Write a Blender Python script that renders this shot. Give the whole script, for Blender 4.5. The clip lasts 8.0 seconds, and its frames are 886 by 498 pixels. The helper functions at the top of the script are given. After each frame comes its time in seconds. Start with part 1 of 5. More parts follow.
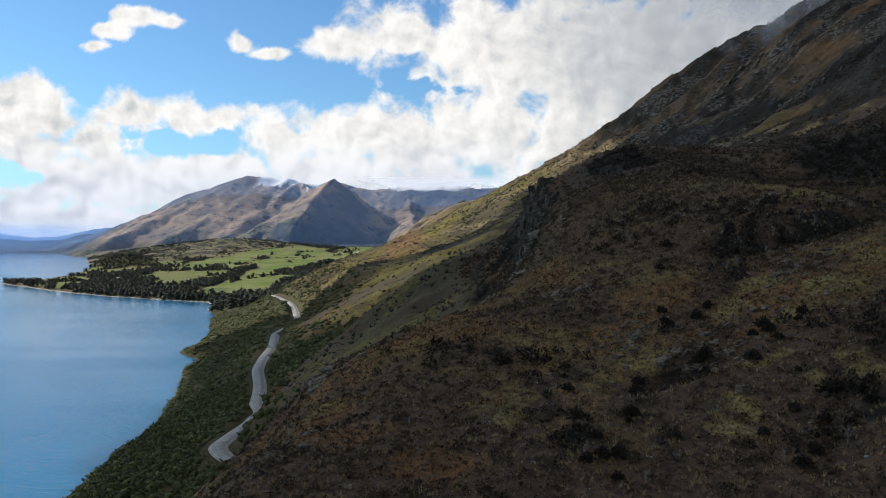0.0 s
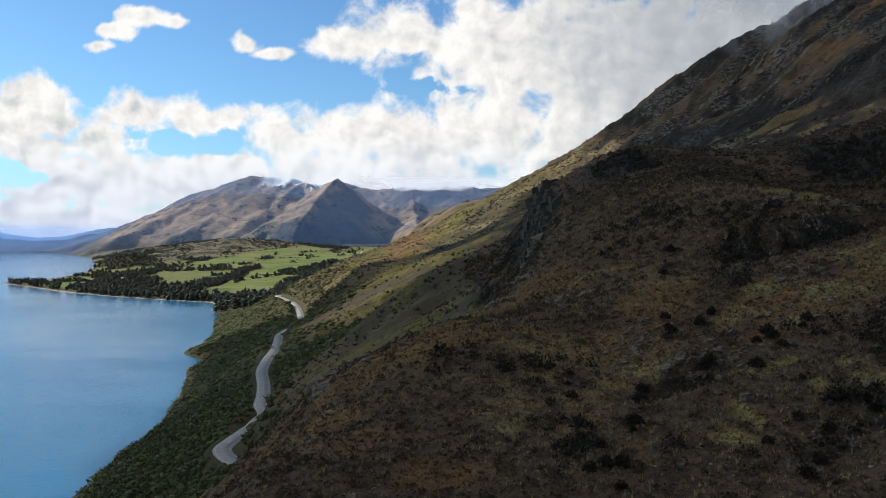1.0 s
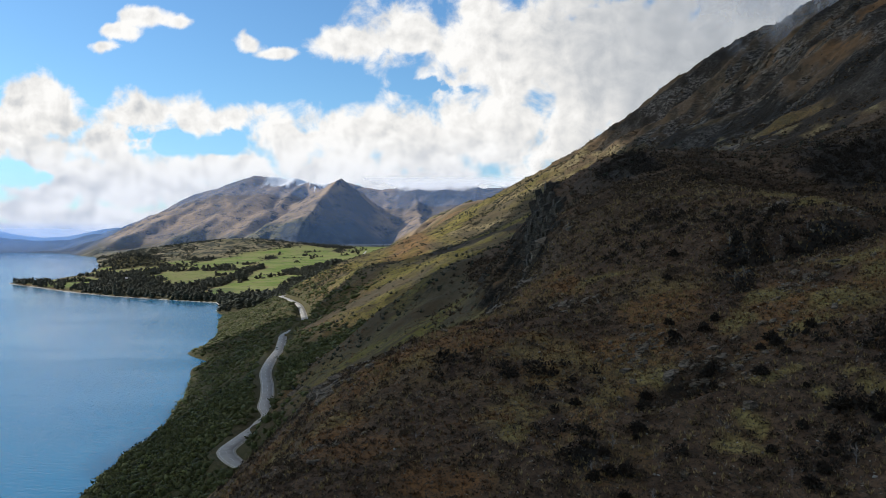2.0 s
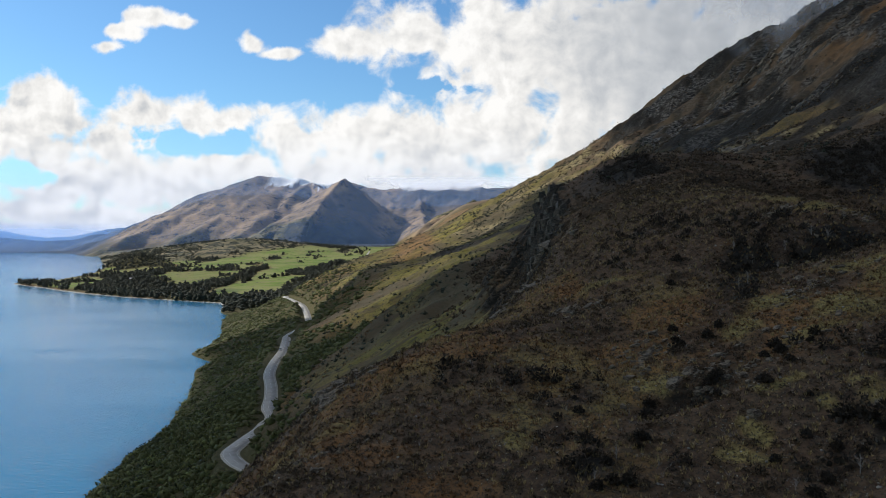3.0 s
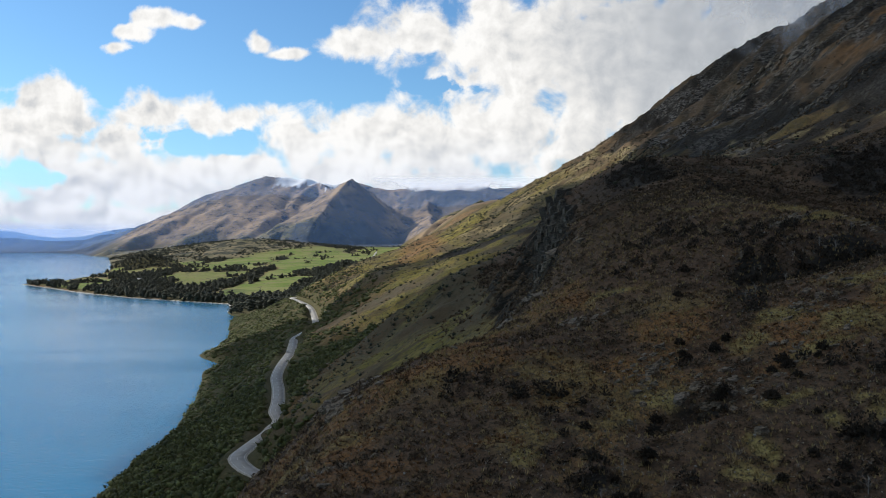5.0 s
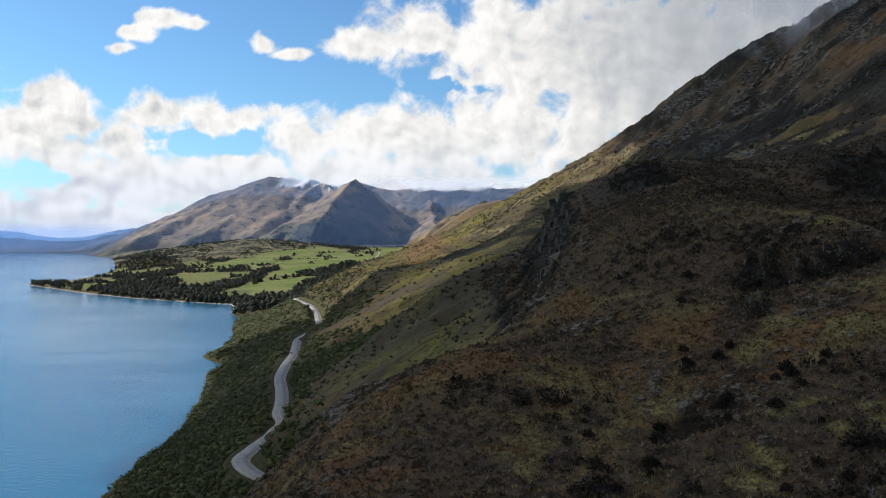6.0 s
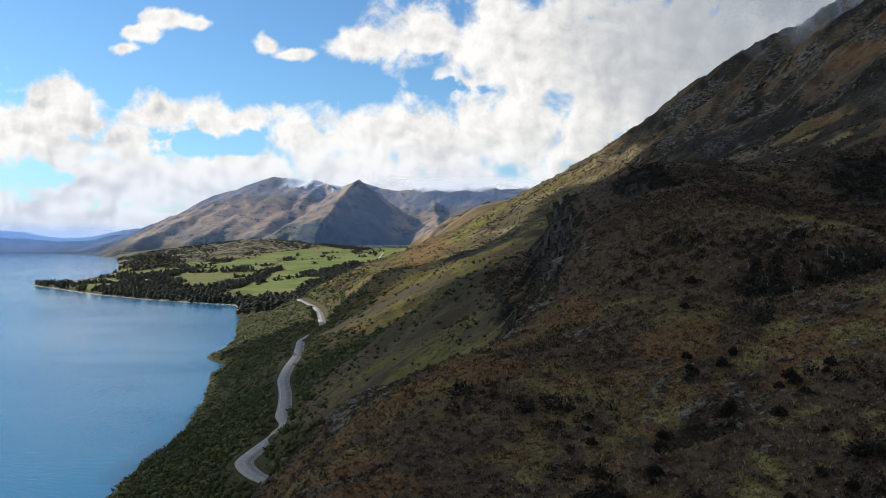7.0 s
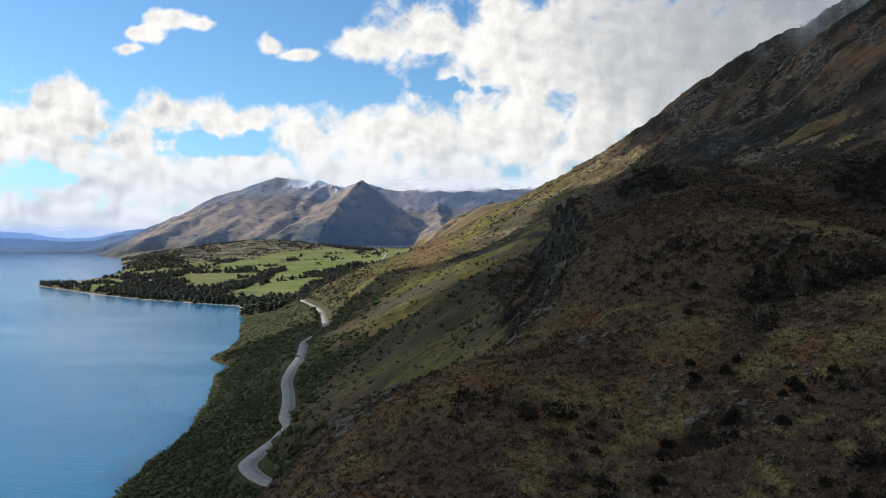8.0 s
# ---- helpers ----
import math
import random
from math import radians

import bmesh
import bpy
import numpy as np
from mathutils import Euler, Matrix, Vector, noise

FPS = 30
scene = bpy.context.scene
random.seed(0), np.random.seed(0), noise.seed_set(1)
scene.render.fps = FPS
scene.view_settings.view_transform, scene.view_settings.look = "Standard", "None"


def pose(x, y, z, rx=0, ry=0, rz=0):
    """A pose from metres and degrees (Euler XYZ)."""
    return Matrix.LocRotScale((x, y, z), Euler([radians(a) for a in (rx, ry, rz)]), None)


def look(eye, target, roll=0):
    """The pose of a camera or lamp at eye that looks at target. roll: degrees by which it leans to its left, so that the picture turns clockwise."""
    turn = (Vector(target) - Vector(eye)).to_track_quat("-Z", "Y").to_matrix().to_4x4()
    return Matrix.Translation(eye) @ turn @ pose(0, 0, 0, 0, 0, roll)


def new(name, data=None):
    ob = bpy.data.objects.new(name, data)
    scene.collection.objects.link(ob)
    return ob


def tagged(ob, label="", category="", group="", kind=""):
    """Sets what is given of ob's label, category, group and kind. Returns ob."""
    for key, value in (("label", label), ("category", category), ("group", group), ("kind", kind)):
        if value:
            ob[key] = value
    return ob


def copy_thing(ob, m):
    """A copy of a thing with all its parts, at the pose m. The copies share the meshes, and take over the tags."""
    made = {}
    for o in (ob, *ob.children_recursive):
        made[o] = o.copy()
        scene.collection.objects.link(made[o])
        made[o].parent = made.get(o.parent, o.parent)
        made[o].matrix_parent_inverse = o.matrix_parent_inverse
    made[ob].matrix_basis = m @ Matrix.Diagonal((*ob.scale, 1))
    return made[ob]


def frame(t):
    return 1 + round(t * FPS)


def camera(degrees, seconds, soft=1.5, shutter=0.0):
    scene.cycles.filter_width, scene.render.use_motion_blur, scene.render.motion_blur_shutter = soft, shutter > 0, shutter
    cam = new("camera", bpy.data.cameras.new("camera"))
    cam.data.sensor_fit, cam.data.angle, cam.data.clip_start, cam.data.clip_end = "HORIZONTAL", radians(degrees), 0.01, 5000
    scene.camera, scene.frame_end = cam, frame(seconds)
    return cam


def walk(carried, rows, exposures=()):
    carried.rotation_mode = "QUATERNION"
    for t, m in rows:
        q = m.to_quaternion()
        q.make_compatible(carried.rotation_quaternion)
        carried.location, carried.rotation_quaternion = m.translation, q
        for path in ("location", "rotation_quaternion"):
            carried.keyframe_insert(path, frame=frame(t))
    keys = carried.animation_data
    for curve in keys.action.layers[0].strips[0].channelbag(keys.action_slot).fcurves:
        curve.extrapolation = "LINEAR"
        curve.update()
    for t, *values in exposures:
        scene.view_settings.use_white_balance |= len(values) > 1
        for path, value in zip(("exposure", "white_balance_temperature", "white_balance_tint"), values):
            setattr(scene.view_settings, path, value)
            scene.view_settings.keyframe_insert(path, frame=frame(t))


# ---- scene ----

# ---------------------------------------------------------------- camera
# a drone that climbs beside the hillside and turns a little to its left
cam = camera(60.0, 8.0, soft=0.5)
EYE_Z = 108.0


def drone(t):
    s = t / 8.0
    q = s * s - s
    return pose(0.2 * s, -0.2 * s, EYE_Z + 7.0 * s, 88.905 + 0.24 * q, -0.29 * q, 2.085 * s - 0.1 * q)


walk(cam, [(i * 0.5, drone(i * 0.5)) for i in range(17)])

# ---------------------------------------------------------------- world and sun
SUN_AZ = -70.0      # degrees from straight ahead, negative to the left
SUN_EL = 32.0
scene.view_settings.exposure = 0.0

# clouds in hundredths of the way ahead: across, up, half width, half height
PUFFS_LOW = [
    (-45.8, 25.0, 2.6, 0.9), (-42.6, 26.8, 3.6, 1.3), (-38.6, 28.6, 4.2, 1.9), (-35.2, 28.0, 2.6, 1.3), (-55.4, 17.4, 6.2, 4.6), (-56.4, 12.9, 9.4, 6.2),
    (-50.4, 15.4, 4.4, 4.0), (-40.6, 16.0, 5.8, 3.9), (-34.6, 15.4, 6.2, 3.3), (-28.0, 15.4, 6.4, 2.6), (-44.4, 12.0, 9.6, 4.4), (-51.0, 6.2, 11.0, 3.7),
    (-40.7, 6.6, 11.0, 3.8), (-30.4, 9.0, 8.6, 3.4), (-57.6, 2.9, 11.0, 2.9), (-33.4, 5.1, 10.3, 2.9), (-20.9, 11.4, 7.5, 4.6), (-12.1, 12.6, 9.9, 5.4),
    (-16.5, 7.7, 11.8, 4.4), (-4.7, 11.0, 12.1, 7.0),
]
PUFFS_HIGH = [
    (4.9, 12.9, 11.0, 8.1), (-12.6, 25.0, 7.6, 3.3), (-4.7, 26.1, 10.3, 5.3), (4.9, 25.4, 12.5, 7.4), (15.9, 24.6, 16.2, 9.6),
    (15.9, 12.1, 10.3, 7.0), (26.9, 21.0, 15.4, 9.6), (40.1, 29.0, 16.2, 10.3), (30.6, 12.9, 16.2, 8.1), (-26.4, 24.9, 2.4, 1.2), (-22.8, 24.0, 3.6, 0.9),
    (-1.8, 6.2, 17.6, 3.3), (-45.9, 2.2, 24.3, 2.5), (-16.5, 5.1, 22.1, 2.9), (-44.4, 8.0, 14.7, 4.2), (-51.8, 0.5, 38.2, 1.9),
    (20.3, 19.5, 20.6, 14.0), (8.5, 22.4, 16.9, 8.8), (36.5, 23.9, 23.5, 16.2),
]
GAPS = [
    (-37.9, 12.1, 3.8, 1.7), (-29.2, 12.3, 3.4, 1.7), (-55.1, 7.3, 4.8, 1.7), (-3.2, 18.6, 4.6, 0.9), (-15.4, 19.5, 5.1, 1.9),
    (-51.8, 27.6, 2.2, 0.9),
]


class Nodes:
    """Short hand for wiring a node tree."""

    def __init__(self, tree):
        self.tree = tree

    def add(self, kind, **values):
        n = self.tree.nodes.new(kind)
        for key, v in values.items():
            if key.startswith("in_"):
                n.inputs[int(key[3:])].default_value = v
        return n

    def put(self, n, i, value):
        if isinstance(value, bpy.types.NodeSocket):
            self.tree.links.new(value, n.inputs[i])
        else:
            n.inputs[i].default_value = value

    def math(self, op, a, b=0.0, c=0.0, clamp=False):
        n = self.add("ShaderNodeMath")
        n.operation, n.use_clamp = op, clamp
        for i, v in enumerate((a, b, c)):
            self.put(n, i, v)
        return n.outputs[0]

    def vec(self, op, a, b=(0, 0, 0), c=(0, 0, 0), out=0):
        n = self.add("ShaderNodeVectorMath")
        n.operation = op
        for i, v in enumerate((a, b, c)):
            self.put(n, i, v)
        return n.outputs[out]

    def step(self, lo, hi, x, to_lo=0.0, to_hi=1.0):
        n = self.add("ShaderNodeMapRange")
        n.interpolation_type = "SMOOTHSTEP"
        for i, v in enumerate((x, lo, hi, to_lo, to_hi)):
            self.put(n, i, v)
        return n.outputs[0]

    def noise(self, at, scale, detail=4.0, rough=0.5, warp=0.0, color=False):
        n = self.add("ShaderNodeTexNoise")
        self.put(n, "Vector", at)
        n.inputs["Scale"].default_value, n.inputs["Detail"].default_value = scale, detail
        n.inputs["Roughness"].default_value, n.inputs["Distortion"].default_value = rough, warp
        return n.outputs["Color" if color else "Fac"]

    def mix(self, fac, a, b, blend="MIX"):
        n = self.add("ShaderNodeMix")
        n.data_type, n.blend_type = "RGBA", blend
        self.put(n, 0, fac)
        self.put(n, 6, a if isinstance(a, bpy.types.NodeSocket) else (*a, 1))
        self.put(n, 7, b if isinstance(b, bpy.types.NodeSocket) else (*b, 1))
        return n.outputs[2]

    def attr(self, name):
        n = self.add("ShaderNodeAttribute")
        n.attribute_name = name
        return n.outputs["Fac"]


def build_world():
    world = bpy.data.worlds.new("sky")
    scene.world = world
    world.use_nodes = True
    tree = world.node_tree
    tree.nodes.clear()
    N = Nodes(tree)
    sky = N.add("ShaderNodeTexSky")
    sky.sky_type, sky.sun_disc = "NISHITA", False
    sky.sun_elevation, sky.sun_rotation = radians(SUN_EL), radians(SUN_AZ)
    sky.air_density, sky.dust_density, sky.ozone_density = 1.0, 0.3, 2.0
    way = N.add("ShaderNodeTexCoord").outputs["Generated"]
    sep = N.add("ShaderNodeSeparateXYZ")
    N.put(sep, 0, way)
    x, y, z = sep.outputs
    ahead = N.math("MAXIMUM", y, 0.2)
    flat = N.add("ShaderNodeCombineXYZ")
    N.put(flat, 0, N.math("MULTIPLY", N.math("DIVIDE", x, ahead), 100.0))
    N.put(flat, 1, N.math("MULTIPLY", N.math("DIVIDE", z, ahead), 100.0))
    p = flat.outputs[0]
    # ragged billows: push the place about before asking how deep inside a puff it lies
    big = N.vec("MULTIPLY", N.vec("SUBTRACT", N.noise(p, 0.11, 3, 0.5, color=True), (0.5, 0.5, 0.5)), (9.0, 5.0, 0.0))
    q = N.vec("ADD", p, big)

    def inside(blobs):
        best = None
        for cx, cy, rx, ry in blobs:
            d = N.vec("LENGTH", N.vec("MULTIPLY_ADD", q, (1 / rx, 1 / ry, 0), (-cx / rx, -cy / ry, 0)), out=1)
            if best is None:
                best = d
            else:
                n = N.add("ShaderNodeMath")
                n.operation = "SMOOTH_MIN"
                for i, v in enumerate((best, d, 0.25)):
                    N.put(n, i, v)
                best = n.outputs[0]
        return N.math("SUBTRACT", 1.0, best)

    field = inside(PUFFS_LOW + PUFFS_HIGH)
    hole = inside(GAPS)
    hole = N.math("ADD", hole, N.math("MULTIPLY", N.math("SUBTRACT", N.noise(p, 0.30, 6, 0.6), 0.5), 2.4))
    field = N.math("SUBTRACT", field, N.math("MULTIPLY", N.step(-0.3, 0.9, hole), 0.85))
    # away from the view the same broken cloud goes on
    wide = N.math("SUBTRACT", N.noise(way, 3.2, 5, 0.55), 0.40)
    front = N.step(0.45, 0.7, y)
    up = N.step(0.38, 0.55, z)
    inview = N.math("MULTIPLY", front, N.math("SUBTRACT", 1.0, up))
    mixed = N.add("ShaderNodeMix")
    N.put(mixed, 0, inview), N.put(mixed, 2, N.math("MULTIPLY", wide, 3.0)), N.put(mixed, 3, field)
    field = mixed.outputs[0]
    fine = N.noise(p, 0.20, 8, 0.56, 0.25)
    billow = [N.noise(at, 0.21, 6, 0.54, 0.25) for at in (p, N.vec("ADD", p, (-0.9, 1.1, 0.0)))]
    dens = N.math("ADD", field, N.math("MULTIPLY", N.math("SUBTRACT", fine, 0.5), 2.1))
    cover = N.step(0.0, 0.50, dens)
    # bright tops and edges, greyer hearts and undersides
    relief = N.math("MULTIPLY", N.math("SUBTRACT", billow[0], billow[1]), 1.05)
    heart = N.math("MULTIPLY", N.step(0.35, 1.05, dens), -0.10)
    soft = N.math("MULTIPLY", N.math("SUBTRACT", N.noise(p, 0.055, 4, 0.5), 0.5), 0.5)
    veiled = N.math("MULTIPLY", N.step(8.0, 42.0, N.vec("DOT_PRODUCT", p, (1, 0.35, 0), out=1)), inview)
    right = N.math("MULTIPLY", veiled, -0.36)
    calm = N.math("MULTIPLY_ADD", veiled, -0.88, 1.0)
    relief, soft = N.math("MULTIPLY", relief, calm), N.math("MULTIPLY", soft, calm)
    low = N.math("MULTIPLY", N.step(11.0, 4.0, N.vec("DOT_PRODUCT", p, (0, 1, 0), out=1)), -0.05)
    tone = N.math("ADD", N.math("ADD", N.math("ADD", relief, heart), N.math("ADD", soft, right)), N.math("ADD", low, 1.0), clamp=False)
    tone = N.math("MINIMUM", N.math("MAXIMUM", tone, 0.42), 1.05)
    white = N.mix(N.step(0.45, 0.95, tone), (0.86, 0.92, 1.0), (1.0, 0.99, 0.97))
    cloud = N.vec("SCALE", white)
    tree.nodes[-1].inputs["Scale"].default_value = 1.0
    N.put(tree.nodes[-1], "Scale", N.math("MULTIPLY", tone, N.math("MULTIPLY_ADD", inview, CLOUD_GLOW - OVERHEAD_GLOW, OVERHEAD_GLOW)))
    air = N.vec("SCALE", N.mix(0.6, sky.outputs[0], N.vec("MULTIPLY", sky.outputs[0], (0.36, 0.84, 1.18))))
    tree.nodes[-1].inputs["Scale"].default_value = SKY_GLOW
    bg = N.add("ShaderNodeBackground")
    N.put(bg, 0, N.mix(cover, air, cloud))
    bg.inputs[1].default_value = 1.0
    out = N.add("ShaderNodeOutputWorld")
    tree.links.new(bg.outputs[0], out.inputs[0])


SKY_GLOW = 0.125
CLOUD_GLOW = 0.95
OVERHEAD_GLOW = 0.32    # grey undersides of the cloud overhead
build_world()

sun_way = Vector((math.sin(radians(SUN_AZ)) * math.cos(radians(SUN_EL)), math.cos(radians(SUN_AZ)) * math.cos(radians(SUN_EL)), math.sin(radians(SUN_EL))))
sun = new("sun", bpy.data.lights.new("sun", "SUN"))
sun.data.energy, sun.data.angle, sun.data.color = 5.0, radians(0.53), (1.0, 0.95, 0.87)
sun.matrix_world = look(sun_way * 900, (0, 0, 0))

# ---------------------------------------------------------------- numeric noise
_table = np.random.RandomState(7).rand(256, 256)


def vnoise(x, y):
    xi, yi = np.floor(x).astype(int), np.floor(y).astype(int)
    fx, fy = x - xi, y - yi
    fx, fy = fx * fx * (3 - 2 * fx), fy * fy * (3 - 2 * fy)
    a, b = _table[xi & 255, yi & 255], _table[(xi + 1) & 255, yi & 255]
    c, d = _table[xi & 255, (yi + 1) & 255], _table[(xi + 1) & 255, (yi + 1) & 255]
    return (a * (1 - fx) + b * fx) * (1 - fy) + (c * (1 - fx) + d * fx) * fy - 0.5


def fbm(x, y, size, octaves=4, gain=0.5):
    out, amp = 0.0, 1.0
    for k in range(octaves):
        out = out + amp * vnoise(x / size + 17.3 * k, y / size + 5.1 * k)
        size, amp = size / 2.03, amp * gain
    return out


def ridged(x, y, size, octaves=4):
    out, amp = 0.0, 1.0
    for k in range(octaves):
        out = out + amp * (0.5 - 2 * np.abs(vnoise(x / size + 31.7 * k, y / size + 11.9 * k)))
        size, amp = size / 2.1, amp * 0.5
    return out


def smooth(a, b, x):
    s = np.clip((x - a) / (b - a), 0, 1)
    return s * s * (3 - 2 * s)


# ---------------------------------------------------------------- the lie of the land
# cross sections of the valley side, from the lake to the top: distance ahead, then (across, height) pairs
NEAR_SECTIONS = [
    (-400, [-150, 0, -80, 28, 0, 58, 60, 74, 150, 115, 300, 215, 700, 480]),
    (0, [-150, 0, -80, 32, -40, 46, 0, 60, 60, 74, 150, 118, 300, 220, 700, 490]),
    (70, [-150, 0, -85, 30, -50, 50, -34, 69, -21.5, 83.8, -12, 85, 14, 86, 31, 88, 45, 92.5, 80, 104, 160, 142, 300, 240, 700, 500]),
    (90, [-150, 0, -90, 31, -50, 48, -31, 71, -19.5, 84, -11, 86, 5, 89.5, 19, 91.3, 27, 93, 44, 97.2, 75, 106, 150, 138, 300, 245, 700, 510]),
]
MIDDLE_SECTIONS = [
    (115, [-150, 0, -92, 31, -55, 44, -31, 70, -18, 85.3, -10, 90.5, -3, 94, 4, 95.5, 20, 99.2, 32, 101, 47, 103.5, 75, 111, 150, 142, 300, 250, 700, 520]),
    (143, [-150, 0, -92, 31, -60, 45, -35, 70, -21, 83.5, -10, 86, 0, 88.5, 7, 94, 12, 98.4, 27, 106, 40, 111.3, 55, 114.2, 66, 116.4, 72, 115.6, 77, 109.5, 96, 108, 120, 117, 150, 138, 300, 250, 700, 530]),
    (172, [-150, 0, -92, 32, -60, 46, -30, 64, -5, 78, 9, 87, 16, 95, 21.5, 108, 30, 113.6, 40, 117.4, 60, 119.4, 67, 118.4, 74, 112, 94, 109, 115, 117, 150, 138, 300, 245, 700, 540]),
]
SPUR_SECTIONS = [
    (225, [-152, 0, -98, 18, -74, 28, -46, 34, -30, 58, 0, 79, 14, 87, 25, 98, 32, 114, 45, 122, 65, 129.5, 93, 126, 130, 130, 160, 146, 300, 240, 700, 550]),
    (275, [-154, 0, -84, 32, -62, 45, -23, 71, -2, 82, 8, 89.5, 19, 97, 28, 111, 36, 122, 55, 134, 75, 136, 101, 135, 166, 148, 300, 238, 700, 555]),
    (340, [-157, 0, -125, 19, -84, 33, -60, 51, -7, 89, 34, 108, 100, 130, 166, 150, 221, 177, 300, 242, 700, 560]),
]
FAR_SECTIONS = [
    (440, [-164, 0, -139, 14, -106, 31, -59, 54, 0, 85, 60, 112, 120, 139, 167, 160, 221, 184, 300, 252, 700, 570]),
    (520, [-176, 0, -127, 29, -62, 58, -42, 69, 60, 114, 150, 152, 206, 181, 255, 220, 330, 285, 400, 325, 700, 480]),
    (610, [-205, 0, -129, 30, -112, 37, -60, 66, 0, 90, 80, 123, 199, 193, 254, 226, 298, 268, 340, 296, 400, 325, 700, 470]),
    (720, [-236, 0, -170, 27, -110, 48, -87, 66, -38, 85, -3, 97, 28, 109, 120, 152, 235, 226, 275, 258, 330, 305, 400, 360, 700, 540]),
]
RIDGE_SECTIONS = [
    (850, [-258, 0, -192, 33, -130, 57, -90, 73, -20, 103, 46, 137, 150, 197, 236, 259, 300, 309, 400, 362, 700, 510]),
    (950, [-285, 0, -205, 34, -150, 58, -90, 83.5, -17, 118, 46, 152, 123, 195, 205, 250, 260, 294, 300, 316, 400, 360, 700, 500]),
    (1020, [-300, 0, -284, 2, -258, 9, -215, 29, -150, 52, -90, 74, 50, 140, 142, 185, 237, 250, 300, 290, 700, 470]),
    (1100, [-345, 0, -330, 2, -270, 5, -228, 14, -150, 37, -100, 56, 50, 126, 142, 168, 237, 222, 300, 255, 700, 430]),
    (1213, [-372, 0, -355, 2, -250, 6, -150, 20, -100, 38, 0, 82, 100, 130, 300, 235, 700, 400]),
]
PLAIN_SECTIONS = [
    (1330, [-590, 0, -575, 2, -300, 5, -180, 14, -100, 34, 0, 72, 150, 140, 300, 220, 900, 560]),
    (1500, [-790, 0, -770, 3, -300, 8, -180, 16, -80, 42, 50, 95, 300, 200, 900, 520]),
    (1690, [-985, 0, -960, 3, -500, 7, -200, 18, -100, 38, 100, 120, 300, 200, 900, 480]),
    (1850, [-960, 0, -940, 3, -400, 12, -200, 22, -100, 48, 150, 150, 900, 450]),
    (2300, [-1060, 0, -1000, 8, -800, 14, -400, 22, -220, 32, -120, 75, 0, 150, 100, 190, 300, 215, 900, 420]),
    (2800, [-1290, 0, -1250, 8, -900, 20, -300, 36, -200, 46, -91, 130, 33, 215, 136, 235, 300, 230, 900, 400]),
]
BACK_SECTIONS = [
    (3264, [-1521, 0, -1450, 12, -1000, 58, -700, 54, -400, 42, -250, 50, -100, 80, 100, 150, 900, 300]),
    (3600, [-1669, 0, -1600, 12, -1281, 62, -1000, 92, -800, 78, -600, 56, -300, 48, -200, 60, 0, 110, 300, 200, 900, 330]),
    (4200, [-2050, 0, -1900, 20, -1500, 60, -1000, 70, -300, 60, 300, 160, 900, 330]),
    (4700, [-2750, 0, -2500, 8, -2100, 30, -1500, 60, -300, 80, 900, 300]),
    (4960, [-9000, 0, -8000, 5, -2500, 30, -1500, 60, -300, 80, 900, 300]),
]
SECTIONS = NEAR_SECTIONS + MIDDLE_SECTIONS + SPUR_SECTIONS + FAR_SECTIONS + RIDGE_SECTIONS + PLAIN_SECTIONS + BACK_SECTIONS
STATIONS = np.array([s[0] for s in SECTIONS], float)


def section(k, x, w):
    """Height of section k at x, with its bends rounded over a width w."""
    row = SECTIONS[k][1]
    xs, zs = np.array(row[0::2], float), np.array(row[1::2], float)
    xs = np.concatenate([[xs[0] - 2000, xs[0] - 60], xs])
    zs = np.concatenate([[-40, -18], zs])
    return (np.interp(x - w, xs, zs) + np.interp(x, xs, zs) * 2 + np.interp(x + w, xs, zs)) / 4


def shore(y):
    """Where the water's edge runs."""
    y = np.asarray(y, float)
    line = np.interp(y, STATIONS, [s[1][0] for s in SECTIONS])
    return line + (9 + 6 * (y > 1000)) * fbm(y * 0 + 3.7, y, 75, 4) + 10 * np.exp(-((y - 655) / 18) ** 2) - 9 * np.exp(-((y - 700) / 22) ** 2)


